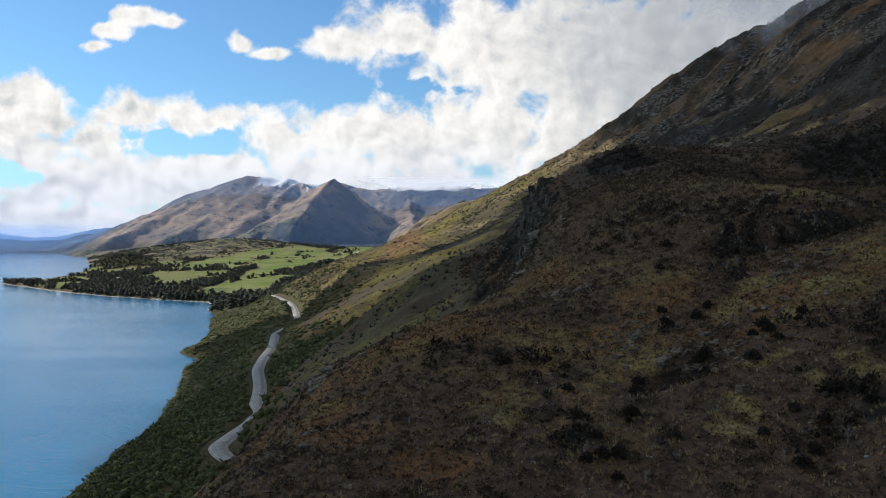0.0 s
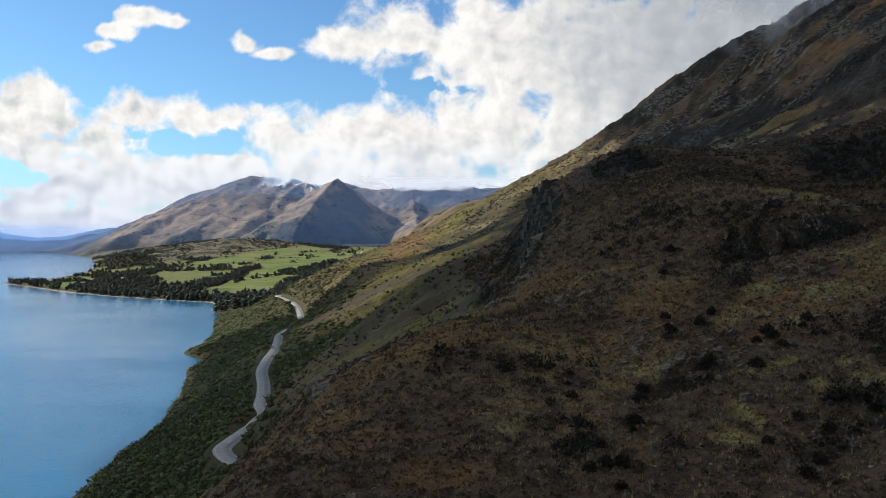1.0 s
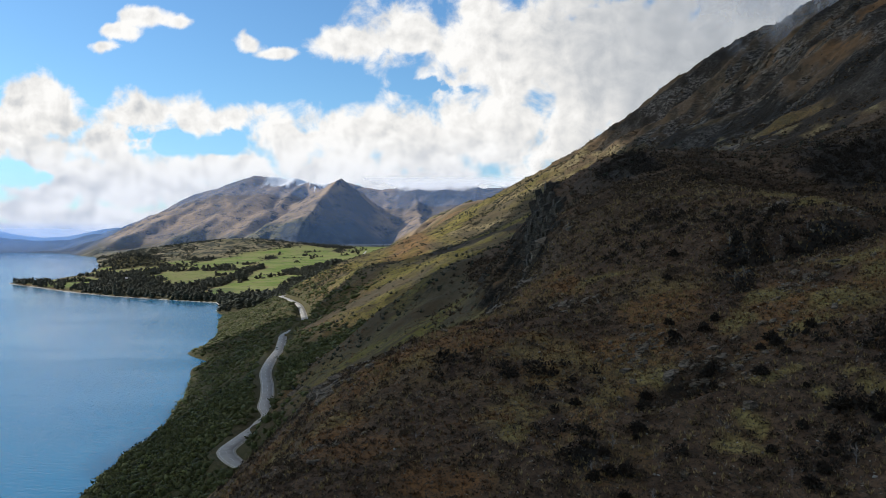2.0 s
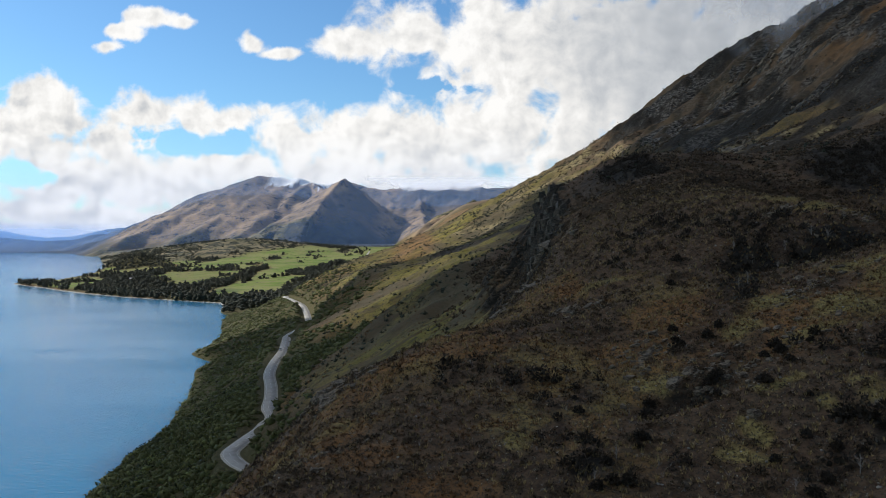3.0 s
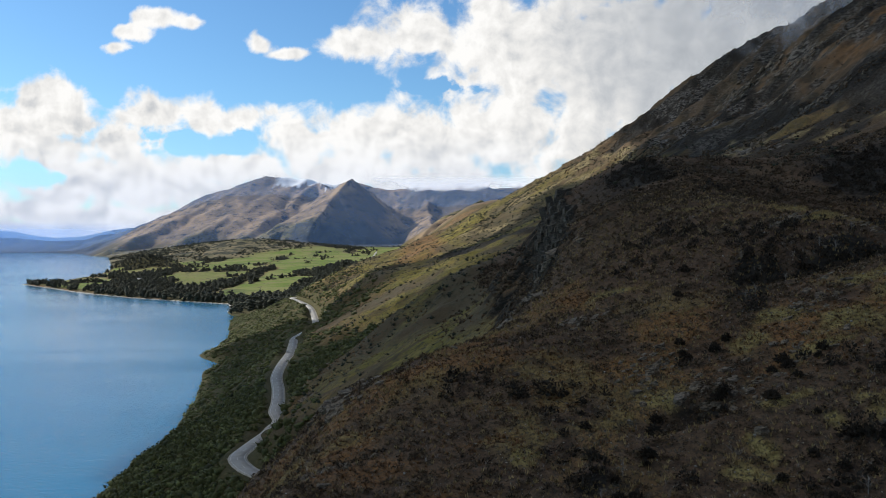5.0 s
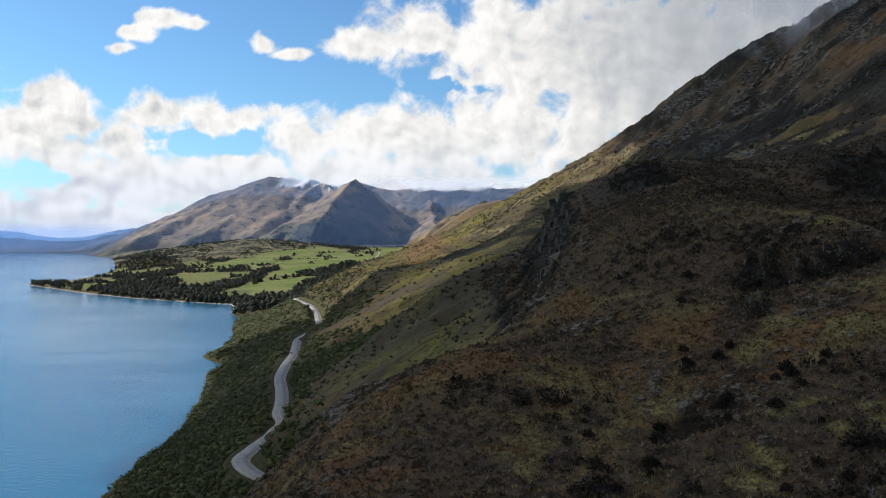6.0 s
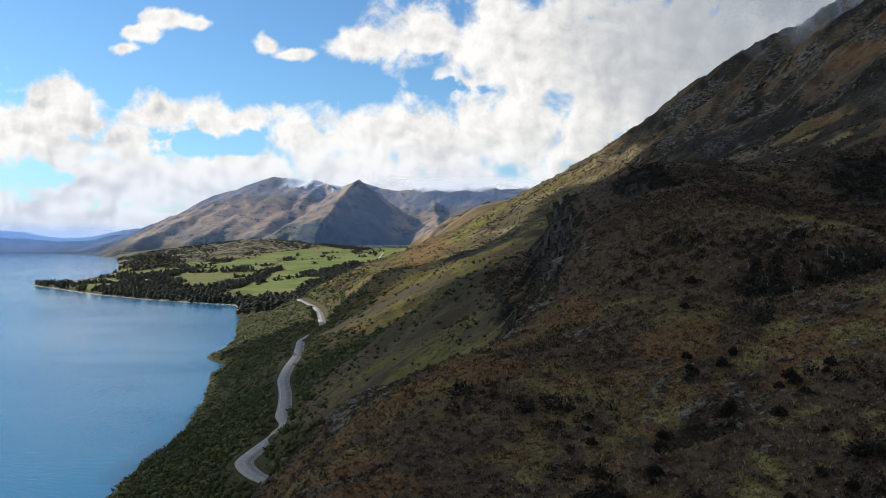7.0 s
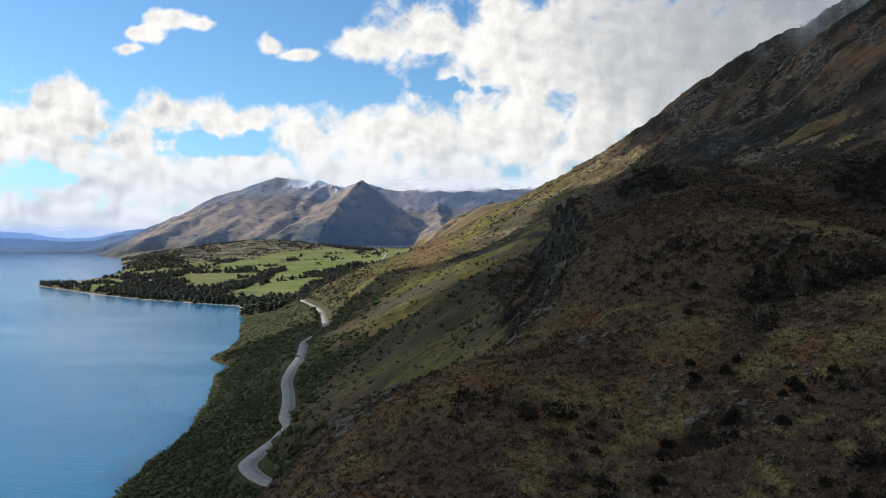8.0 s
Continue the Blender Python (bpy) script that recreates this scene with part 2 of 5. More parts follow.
# mountain ridges: (across, ahead, height) along each crest, and how steeply the sides fall (and how much more so on the lee side)
RIDGES = [
    (0.54, 1.5, [(-610, 4340, 422), (-640, 4180, 342), (-690, 4000, 225), (-740, 3800, 110), (-770, 3650, 55)]),
    (1.5, 1.0, [(-610, 4340, 422), (-522, 4450, 369), (-400, 4560, 262), (-257, 4700, 172)]),
    (0.80, 1.0, [(-270, 4230, 150), (-200, 4160, 165), (-110, 4100, 120)]),
    (1.35, 1.0, [(-610, 4340, 422), (-720, 4480, 375), (-860, 4700, 425)]),
    (0.50, 1.0, [(-2450, 4650, 20), (-2110, 4700, 125), (-1830, 4740, 225), (-1533, 4760, 360), (-1290, 4760, 455), (-1208, 4760, 476), (-1000, 4780, 450), (-850, 4790, 440), (-640, 4800, 420)]),
    (0.42, 1.7, [(-1208, 4760, 474), (-1420, 4450, 300), (-1620, 4150, 150), (-1760, 3900, 50)]),
    (0.42, 1.7, [(-1000, 4780, 445), (-1150, 4400, 275), (-1330, 4050, 140), (-1430, 3750, 50)]),
    (0.40, 1.3, [(-860, 4700, 425), (-960, 4350, 270), (-1080, 3980, 130), (-1160, 3680, 52)]),
    (0.42, 2.6, [(-640, 4180, 342), (-790, 4000, 210), (-900, 3800, 115), (-980, 3620, 55)]),
    (0.45, 1.6, [(-1533, 4760, 360), (-1780, 4400, 170), (-1900, 4100, 40)]),
    (0.55, 1.0, [(-640, 4800, 420), (-380, 4780, 385), (-180, 4770, 410), (0, 4780, 420), (230, 4790, 400), (600, 4800, 420)]),
    (0.60, 1.3, [(-200, 4770, 400), (-180, 4400, 240), (-140, 4000, 150)]),
    (0.60, 1.0, [(110, 3500, 255), (40, 3300, 230), (-110, 3100, 150), (-190, 2950, 75)]),
]
FAR_RIDGES = [
    (0.45, 1.0, [(-3900, 4900, 185), (-3300, 4900, 150), (-2850, 4910, 118), (-2640, 4915, 80), (-2450, 4915, 95), (-2250, 4915, 140), (-2050, 4915, 150)]),
    (0.30, 1.0, [(-3400, 4830, 60), (-2750, 4830, 72), (-2400, 4830, 66), (-2200, 4830, 40)]),
]


def ridge_height(x, y, ridges):
    best = np.full(np.shape(x), -100.0)
    for slope, lee, pts in ridges:
        for (ax, ay, az), (bx, by, bz) in zip(pts, pts[1:]):
            dx, dy = bx - ax, by - ay
            s = np.clip(((x - ax) * dx + (y - ay) * dy) / (dx * dx + dy * dy), 0, 1)
            d = np.hypot(x - ax - s * dx, y - ay - s * dy)
            left = (x - ax) * dy - (y - ay) * dx < 0
            h = az + s * (bz - az) - slope * d * np.where(left, lee, 1.0)
            k = 6.0
            e = np.clip(0.5 + 0.5 * (h - best) / k, 0, 1)
            best = best * (1 - e) + h * e + k * e * (1 - e) * 0.5
    return best


# the lake road: (across, ahead), nearly level along the hillside
ROAD_Z = 33.0
ROAD = [(-80, -380), (-82, 0), (-80, 90), (-78, 140), (-72, 170), (-62, 195), (-51, 211), (-46.5, 225), (-52, 236), (-62, 245), (-72, 255), (-79, 268), (-79, 280), (-78, 291), (-77, 302), (-77, 312), (-77, 324), (-83, 341), (-87, 362),
        (-94, 392), (-104, 430), (-111, 474), (-116, 518), (-124, 563), (-128, 588), (-127, 612), (-124, 650), (-141, 734), (-165, 829), (-198, 915),
        (-215, 990), (-190, 1080), (-200, 1160), (-240, 1240), (-260, 1400), (-270, 1700), (-280, 2300), (-330, 3000)]
ROAD_H = [(-400, 33), (230, 33.5), (560, 31), (640, 33), (900, 34), (990, 30), (1100, 22), (1240, 9), (1700, 14), (2300, 27), (3000, 42)]


def curve_points(pts, step):
    """Points along a smooth line through pts, about step apart."""
    out = []
    n = len(pts)
    for i in range(n - 1):
        p0, p1, p2, p3 = (np.array(pts[min(max(j, 0), n - 1)], float) for j in (i - 1, i, i + 1, i + 2))
        m = max(2, int(np.linalg.norm(p2 - p1) / step))
        for k in range(m):
            s = k / m
            out.append(0.5 * (2 * p1 + (p2 - p0) * s + (2 * p0 - 5 * p1 + 4 * p2 - p3) * s * s + (3 * p1 - p0 - 3 * p2 + p3) * s ** 3))
    out.append(np.array(pts[-1], float))
    return np.array(out)


road_line = curve_points(ROAD, 4.0)


def road_z(y):
    return np.interp(y, [a for a, b in ROAD_H], [b for a, b in ROAD_H])


def road_distance(x, y):
    """Distance to the road's middle and the height of the road there."""
    x, y = np.asarray(x, float), np.asarray(y, float)
    best, at = np.full(x.shape, 1e9), np.zeros(x.shape)
    ok = (np.abs(x + 150) < 260) & (y > -390) & (y < 3060)
    xs, ys = x[ok], y[ok]
    b, a = np.full(xs.shape, 1e9), np.zeros(xs.shape)
    for (px, py), (qx, qy) in zip(road_line, road_line[1:]):
        near = np.abs(ys - py) < 60
        if not near.any():
            continue
        dx, dy = qx - px, qy - py
        s = np.clip(((xs[near] - px) * dx + (ys[near] - py) * dy) / (dx * dx + dy * dy), 0, 1)
        d = np.hypot(xs[near] - px - s * dx, ys[near] - py - s * dy)
        bb, aa = b[near], a[near]
        m = d < bb
        bb[m], aa[m] = d[m], (py + s * dy)[m]
        b[near], a[near] = bb, aa
    best[ok], at[ok] = b, a
    return best, road_z(at)


def ground(x, y, fine=True):
    """Height of the land at (x, y)."""
    x, y = np.asarray(x, float), np.asarray(y, float)
    shape = x.shape
    x, y = x.ravel(), y.ravel()
    k = np.clip(np.searchsorted(STATIONS, y) - 1, 0, len(STATIONS) - 2)
    z = np.zeros(x.shape)
    for i in range(len(STATIONS) - 1):
        m = k == i
        if not m.any():
            continue
        s = (y[m] - STATIONS[i]) / (STATIONS[i + 1] - STATIONS[i])
        w = 3.0 + 0.012 * max(STATIONS[i], 0)
        j = [max(i - 1, 0), i, i + 1, min(i + 2, len(STATIONS) - 1)]
        s0 = shore(y[m])
        hold = 1 - smooth(0, 60 + 0.12 * max(STATIONS[i], 0), x[m] - s0)
        h = [section(q, x[m] + (SECTIONS[q][1][0] - s0) * hold, w) for q in j]
        span = STATIONS[i + 1] - STATIONS[i]
        m1 = (h[2] - h[0]) / max(STATIONS[j[2]] - STATIONS[j[0]], 1) * span
        m2 = (h[3] - h[1]) / max(STATIONS[j[3]] - STATIONS[j[1]], 1) * span
        z[m] = h[1] + s * s * (3 - 2 * s) * (h[2] - h[1]) + s * (1 - s) * ((1 - s) * m1 - s * m2) * 0.6
    land = smooth(0, 30, x - shore(y))
    far = y > 2700
    if far.any():
        hx, hy = x[far], y[far]
        wob = 60 * fbm(hx, hy, 300, 3)
        hill = ridge_height(hx + wob, hy, RIDGES)
        calm = 1 - 0.8 * np.exp(-((hx + 560) / 300) ** 2 - ((hy - 4200) / 330) ** 2)
        hill = hill + 7 * np.exp(-((hx + 610) / 60) ** 2 - ((hy - 4340) / 60) ** 2)
        hill = hill + (ridged(hx * 0.8 - hy * 0.55, hy * 0.45 + hx * 0.3, 150, 5) * 28 - 6) * smooth(20, 160, hill) * calm
        back = ridge_height(hx + wob * 0.5, hy, FAR_RIDGES)
        back = back + ridged(hx, hy, 200, 4) * 16 * smooth(20, 100, back)
        z[far] = np.maximum(np.maximum(z[far], hill), back)
    knoll = 34 * np.exp(-(((x + 965) / 105) ** 2 + ((y - 2330) / 90) ** 2) * 1.2)
    z = z + knoll * smooth(-5, 25, x - shore(y))
    if fine:
        hillside = smooth(-30, 60, x - shore(y) - 40) * (1 - smooth(1000, 1300, y) * (x < -100))
        rough = smooth(60, 400, y) * (1 - 0.6 * smooth(1200, 1800, y))
        z = z + hillside * (ridged(x * 0.45 + 0.2 * y, y - 0.35 * x, 75, 4) * 6.0 * rough + fbm(x, y, 22, 4) * (1.1 + 2.2 * rough))
        upper = smooth(120, 260, z) * smooth(250, 420, y) * (y < 1400)
        z = z + upper * (ridged(x * 0.35 + y * 0.25, y * 0.9 - x * 0.25, 60, 6) * 19 - 9)
        z = z + upper * (ridged(x * 0.5 + y * 0.2, y - 0.4 * x, 17, 4) * 5.0 + fbm(x, y, 5, 2) * 1.5)
        z = z + fbm(x, y, 6, 3) * 0.5 * hillside * (y < 420)
        hummock = (x > -45) * smooth(50, 60, y) * smooth(240, 170, y)
        z = z + hummock * (ridged(x * 0.55, y, 5.5, 3) * 0.55 + fbm(x * 0.5, y, 2.2, 2) * 0.35)
    z = z + 7 * np.exp(-((x + 92) / 38) ** 2 - ((y - 745) / 60) ** 2) + 8 * np.exp(-((x + 132) / 36) ** 2 - ((y - 915) / 55) ** 2)
    # the hollow between the two near humps, and the buttresses of the cliff
    z = z - 2.6 * np.exp(-((y - 123 - 0.12 * (x - 50)) / 3.6) ** 2) * smooth(40, 48, x) * smooth(92, 76, x)
    face = smooth(6, 13, x) * smooth(42, 33, x) * smooth(160, 176, y) * smooth(312, 285, y)
    z = z + face * (ridged(x * 0.25, y, 13, 4) * 5.5 + fbm(x, y, 3.5, 2) * 1.6)
    z = z - 2.2 * np.exp(-((x - 26 - 0.05 * (y - 86)) / 6) ** 2 - ((y - 86) / 1.8) ** 2)
    # a ledge on the mountain's flank
    z = z + 7 * smooth(180, 200, x) * smooth(300, 250, x) * np.exp(-((y - 455 + 0.25 * (x - 200)) / 14) ** 2)
    d, rz = road_distance(x, y)
    bench = 1 - smooth(3.4, 12, d)
    cut = 1 - smooth(3.6, 5.6, d)
    z = np.where(d < 12, z * (1 - bench) + rz * bench, z)
    z = np.where(d < 5.6, z * (1 - cut) + (rz - 0.25) * cut, z)
    z = z + 6 * np.exp(-((x + 120.5) / 4.5) ** 2 - ((y - 593) / 7) ** 2) + 7 * np.exp(-((x + 70) / 5) ** 2 - ((y - 303) / 8) ** 2)
    return z.reshape(shape)


def mesh_grid(name, X, Y, Z, material):
    ny, nx = X.shape
    me = bpy.data.meshes.new(name)
    me.vertices.add(nx * ny)
    me.vertices.foreach_set("co", np.stack([X, Y, Z], -1).astype(np.float32).ravel())
    i = (np.arange(ny - 1)[:, None] * nx + np.arange(nx - 1)[None, :]).ravel()
    quads = np.stack([i, i + 1, i + nx + 1, i + nx], -1).astype(np.int32)
    me.loops.add(quads.size)
    me.loops.foreach_set("vertex_index", quads.ravel())
    me.polygons.add(len(quads))
    me.polygons.foreach_set("loop_start", np.arange(0, quads.size, 4, dtype=np.int32))
    me.polygons.foreach_set("use_smooth", np.ones(len(quads), bool))
    me.update(calc_edges=True)
    me.materials.append(material)
    return new(name, me)

# ---------------------------------------------------------------- materials
def material(name):
    m = bpy.data.materials.new(name)
    m.use_nodes = True
    m.node_tree.nodes.clear()
    N = Nodes(m.node_tree)
    bsdf = N.add("ShaderNodeBsdfPrincipled")
    out = N.add("ShaderNodeOutputMaterial")
    m.node_tree.links.new(bsdf.outputs[0], out.inputs[0])
    return m, N, bsdf


def bump(N, bsdf, height, strength, distance):
    b = N.add("ShaderNodeBump")
    b.inputs["Strength"].default_value, b.inputs["Distance"].default_value = strength, distance
    N.put(b, "Height", height)
    N.tree.links.new(b.outputs[0], bsdf.inputs["Normal"])


def place(N):
    return N.add("ShaderNodeNewGeometry").outputs["Position"]


def land_material():
    m, N, bsdf = material("land")
    p = place(N)
    broad, mid, small = N.noise(p, 0.012, 5, 0.6, 0.5), N.noise(p, 0.09, 5, 0.6, 0.6), N.noise(p, 0.9, 6, 0.65)
    # autumn hill grass, bracken and olive turf
    grit = N.noise(N.vec("MULTIPLY", p, (1, 0.7, 1)), 3.2, 5, 0.7)
    grass = N.mix(N.step(0.40, 0.62, mid), (0.250, 0.148, 0.062), (0.182, 0.120, 0.050))
    grass = N.mix(N.step(0.52, 0.66, broad), grass, (0.160, 0.104, 0.062))
    grass = N.mix(N.step(0.45, 0.62, small), grass, (0.082, 0.066, 0.045))
    # sun-bleached tussock of the open hill
    tussock = N.mix(N.step(0.36, 0.56, mid), (0.218, 0.174, 0.054), (0.156, 0.138, 0.032))
    tussock = N.mix(N.step(0.43, 0.58, broad), tussock, (0.098, 0.080, 0.050))
    tussock = N.mix(N.step(0.48, 0.66, small), tussock, (0.066, 0.058, 0.030))
    runs = N.noise(N.vec("MULTIPLY", N.vec("ADD", p, N.vec("MULTIPLY", N.noise(p, 0.02, 3, 0.5, color=True), (30, 30, 0))), (0.22, 1, 0.22)), 0.07, 5, 0.65)
    tussock = N.mix(N.step(0.50, 0.62, runs), tussock, (0.088, 0.066, 0.038))
    tussock = N.mix(N.step(0.52, 0.66, N.noise(p, 0.28, 5, 0.65)), tussock, (0.060, 0.056, 0.034))
    grass = N.mix(N.attr("fern"), grass, N.mix(N.step(0.35, 0.65, small), (0.290, 0.150, 0.056), (0.145, 0.084, 0.040)))
    grass = N.mix(N.attr("turf"), grass, N.mix(N.step(0.35, 0.65, small), (0.315, 0.258, 0.100), (0.165, 0.130, 0.052)))
    grass = N.mix(N.attr("heath"), grass, N.mix(N.step(0.35, 0.65, small), (0.055, 0.038, 0.029), (0.150, 0.100, 0.064)))
    grass = N.mix(N.step(0.50, 0.60, grit), grass, (0.030, 0.025, 0.019))
    grass = N.mix(N.step(0.60, 0.68, grit), grass, (0.36, 0.32, 0.25))
    high = N.add("ShaderNodeSeparateXYZ")
    N.put(high, 0, p)
    tussock = N.mix(N.math("MULTIPLY", N.step(135, 215, high.outputs[2]), 0.92), tussock, N.mix(N.step(0.42, 0.62, mid), (0.135, 0.092, 0.056), (0.066, 0.052, 0.036)))
    base = N.mix(N.attr("tussock"), grass, tussock)
    base = N.mix(N.attr("straw"), base, N.mix(N.step(0.42, 0.60, N.noise(p, 0.45, 6, 0.7)), (0.230, 0.188, 0.098), (0.088, 0.070, 0.042)))
    base = N.mix(N.attr("rust"), base, N.mix(N.step(0.40, 0.65, mid), (0.200, 0.112, 0.050), (0.110, 0.070, 0.040)))
    # darker scrubby soil under bush
    scrub = N.mix(N.step(0.4, 0.65, small), (0.056, 0.054, 0.023), (0.100, 0.086, 0.042))
    base = N.mix(N.attr("scrub"), base, scrub)
    # paddocks
    field = N.mix(N.step(0.40, 0.62, N.noise(p, 0.006, 3, 0.5)), (0.125, 0.185, 0.034), (0.195, 0.215, 0.068))
    field = N.mix(N.step(0.45, 0.65, N.noise(p, 0.02, 5, 0.65, 0.6)), field, (0.205, 0.195, 0.080))
    field = N.mix(N.step(0.55, 0.66, N.noise(N.vec("MULTIPLY", p, (0.6, 1, 1)), 0.014, 5, 0.6, 0.5)), field, (0.095, 0.125, 0.045))
    field = N.mix(N.step(0.60, 0.66, N.noise(p, 0.06, 4, 0.6)), field, (0.060, 0.070, 0.036))
    base = N.mix(N.attr("field"), base, field)
    # schist
    rockn = N.noise(N.vec("MULTIPLY", p, (0.8, 1, 1.6)), 0.34, 9, 0.76, 0.5)
    rock = N.mix(N.step(0.42, 0.62, rockn), (0.022, 0.020, 0.018), (0.225, 0.205, 0.180))
    # rock less than 330 ahead takes a darker tone
    rock = N.mix(N.attr("near_dark"), rock, N.mix(N.step(0.44, 0.66, rockn), (0.014, 0.013, 0.011), (0.085, 0.074, 0.058)))
    # distant mountain slopes: bleached tussock, scree and dark scrub, the scrub tinted blue like haze
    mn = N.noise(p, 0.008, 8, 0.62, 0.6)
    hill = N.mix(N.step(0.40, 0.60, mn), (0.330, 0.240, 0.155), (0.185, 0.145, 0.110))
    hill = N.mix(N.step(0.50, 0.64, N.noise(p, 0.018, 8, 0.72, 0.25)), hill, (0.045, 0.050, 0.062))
    base = N.mix(N.attr("mountain"), base, hill)
    foot = N.mix(N.step(0.40, 0.60, N.noise(p, 0.012, 5, 0.6)), (0.185, 0.155, 0.092), (0.120, 0.112, 0.058))
    foot = N.mix(N.step(0.49, 0.56, N.noise(N.vec("MULTIPLY", p, (1, 0.55, 1)), 0.022, 6, 0.68, 0.6)), foot, (0.042, 0.045, 0.032))
    base = N.mix(N.attr("foothill"), base, foot)
    base = N.mix(N.attr("dark_scrub"), base, N.mix(N.step(0.40, 0.62, small), (0.018, 0.017, 0.015), (0.050, 0.044, 0.036)))
    base = N.mix(N.attr("rock"), base, rock)
    # blue-dark cover: some woodland, but also painted haze and lee-side shade
    base = N.mix(N.attr("forest_haze_shade"), base, N.mix(N.step(0.4, 0.6, mn), (0.040, 0.054, 0.080), (0.072, 0.086, 0.110)))
    base = N.mix(N.attr("shingle"), base, (0.40, 0.385, 0.35))
    base = N.mix(N.attr("snow"), base, (0.85, 0.88, 0.92))
    N.put(bsdf, "Base Color", base)
    bsdf.inputs["Roughness"].default_value = 0.95
    bsdf.inputs["Specular IOR Level"].default_value = 0.12
    h = N.math("ADD", N.math("MULTIPLY", small, 0.5), N.math("MULTIPLY", N.noise(p, 3.0, 4, 0.6), 0.25))
    bump(N, bsdf, h, 0.7, 0.9)
    return m


def water_material():
    m, N, bsdf = material("lake_water")
    p = place(N)
    bsdf.inputs["Base Color"].default_value = (0.016, 0.143, 0.280, 1)
    bsdf.inputs["Roughness"].default_value = 0.10
    bsdf.inputs["IOR"].default_value = 1.333
    wave = N.add("ShaderNodeVectorRotate")
    wave.inputs["Angle"].default_value = radians(25)
    N.put(wave, 0, p)
    q = N.vec("MULTIPLY", wave.outputs[0], (0.16, 0.55, 1))
    r = N.noise(q, 1.0, 4, 0.6)
    gust = N.step(0.35, 0.62, N.noise(N.vec("MULTIPLY", p, (0.6, 1, 1)), 0.006, 4, 0.6))
    b = N.add("ShaderNodeBump")
    N.put(b, "Height", N.math("ADD", r, N.math("MULTIPLY", N.noise(q, 2.7, 3, 0.6), 0.35)))
    N.put(b, "Strength", N.math("MULTIPLY_ADD", gust, 0.25, 0.30))
    b.inputs["Distance"].default_value = 0.8
    N.tree.links.new(b.outputs[0], bsdf.inputs["Normal"])
    return m


def asphalt_material():
    m, N, bsdf = material("chip_seal")
    p = place(N)
    n = N.noise(p, 0.35, 5, 0.6)
    c = N.mix(N.step(0.35, 0.65, n), (0.28, 0.27, 0.255), (0.35, 0.34, 0.32))
    c = N.mix(N.step(0.5, 0.8, N.noise(p, 6.0, 4, 0.7)), c, (0.26, 0.255, 0.245))
    N.put(bsdf, "Base Color", c)
    bsdf.inputs["Roughness"].default_value = 0.85
    bump(N, bsdf, N.noise(p, 30, 3, 0.6), 0.3, 0.01)
    return m


def paint_material():
    m, N, bsdf = material("road_paint")
    n = N.noise(place(N), 3.0, 4, 0.7)
    N.put(bsdf, "Base Color", N.mix(N.step(0.4, 0.75, n), (0.74, 0.74, 0.71), (0.42, 0.42, 0.40)))
    bsdf.inputs["Roughness"].default_value = 0.7
    return m


def gravel_material():
    m, N, bsdf = material("pale_gravel")
    p = place(N)
    N.put(bsdf, "Base Color", N.mix(N.step(0.38, 0.66, N.noise(p, 1.4, 6, 0.7)), (0.47, 0.44, 0.38), (0.24, 0.22, 0.17)))
    bsdf.inputs["Roughness"].default_value = 0.95
    bump(N, bsdf, N.noise(p, 9, 4, 0.6), 0.5, 0.05)
    return m


LAND, WATER, SEAL = land_material(), water_material(), asphalt_material()


# ---------------------------------------------------------------- plants
def leaf_material(name, light, dark, rough=0.8):
    m, N, bsdf = material(name)
    geo = N.add("ShaderNodeNewGeometry")
    r = geo.outputs["Random Per Island"]
    n = N.noise(geo.outputs["Position"], 0.035, 3, 0.5)
    c = N.mix(r, dark, light)
    c = N.mix(N.step(0.35, 0.65, n), c, N.mix(r, light, dark))
    c = N.mix(N.step(0.45, 0.8, N.noise(geo.outputs["Position"], 2.5, 3, 0.6)), c, tuple(v * 0.55 for v in dark))
    N.put(bsdf, "Base Color", c)
    bsdf.inputs["Roughness"].default_value = rough
    bsdf.inputs["Specular IOR Level"].default_value = 0.2
    return m


BUSH_LEAF = leaf_material("bush_leaf", (0.128, 0.142, 0.040), (0.032, 0.036, 0.017))
HEATH_LEAF = leaf_material("heath_leaf", (0.170, 0.120, 0.076), (0.014, 0.011, 0.008))
TUFT_LEAF = leaf_material("tuft_leaf", (0.54, 0.42, 0.20), (0.160, 0.105, 0.046))
FERN_LEAF = leaf_material("fern_leaf", (0.260, 0.140, 0.062), (0.090, 0.052, 0.028))
TREE_LEAF = leaf_material("tree_leaf", (0.068, 0.074, 0.050), (0.036, 0.041, 0.031))
TWIG = leaf_material("dead_twig", (0.40, 0.37, 0.33), (0.18, 0.165, 0.15))
BARK = leaf_material("bark", (0.12, 0.10, 0.08), (0.07, 0.058, 0.045))

rng = np.random.RandomState(11)
_t = (1 + 5 ** 0.5) / 2
ICO = np.array([(-1, _t, 0), (1, _t, 0), (-1, -_t, 0), (1, -_t, 0), (0, -1, _t), (0, 1, _t), (0, -1, -_t), (0, 1, -_t),
                (_t, 0, -1), (_t, 0, 1), (-_t, 0, -1), (-_t, 0, 1)]) / math.hypot(1, _t)
ICO_F = np.array([(0, 11, 5), (0, 5, 1), (0, 1, 7), (0, 7, 10), (0, 10, 11), (1, 5, 9), (5, 11, 4), (11, 10, 2), (10, 7, 6), (7, 1, 8),
                  (3, 9, 4), (3, 4, 2), (3, 2, 6), (3, 6, 8), (3, 8, 9), (4, 9, 5), (2, 4, 11), (6, 2, 10), (8, 6, 7), (9, 8, 1)])


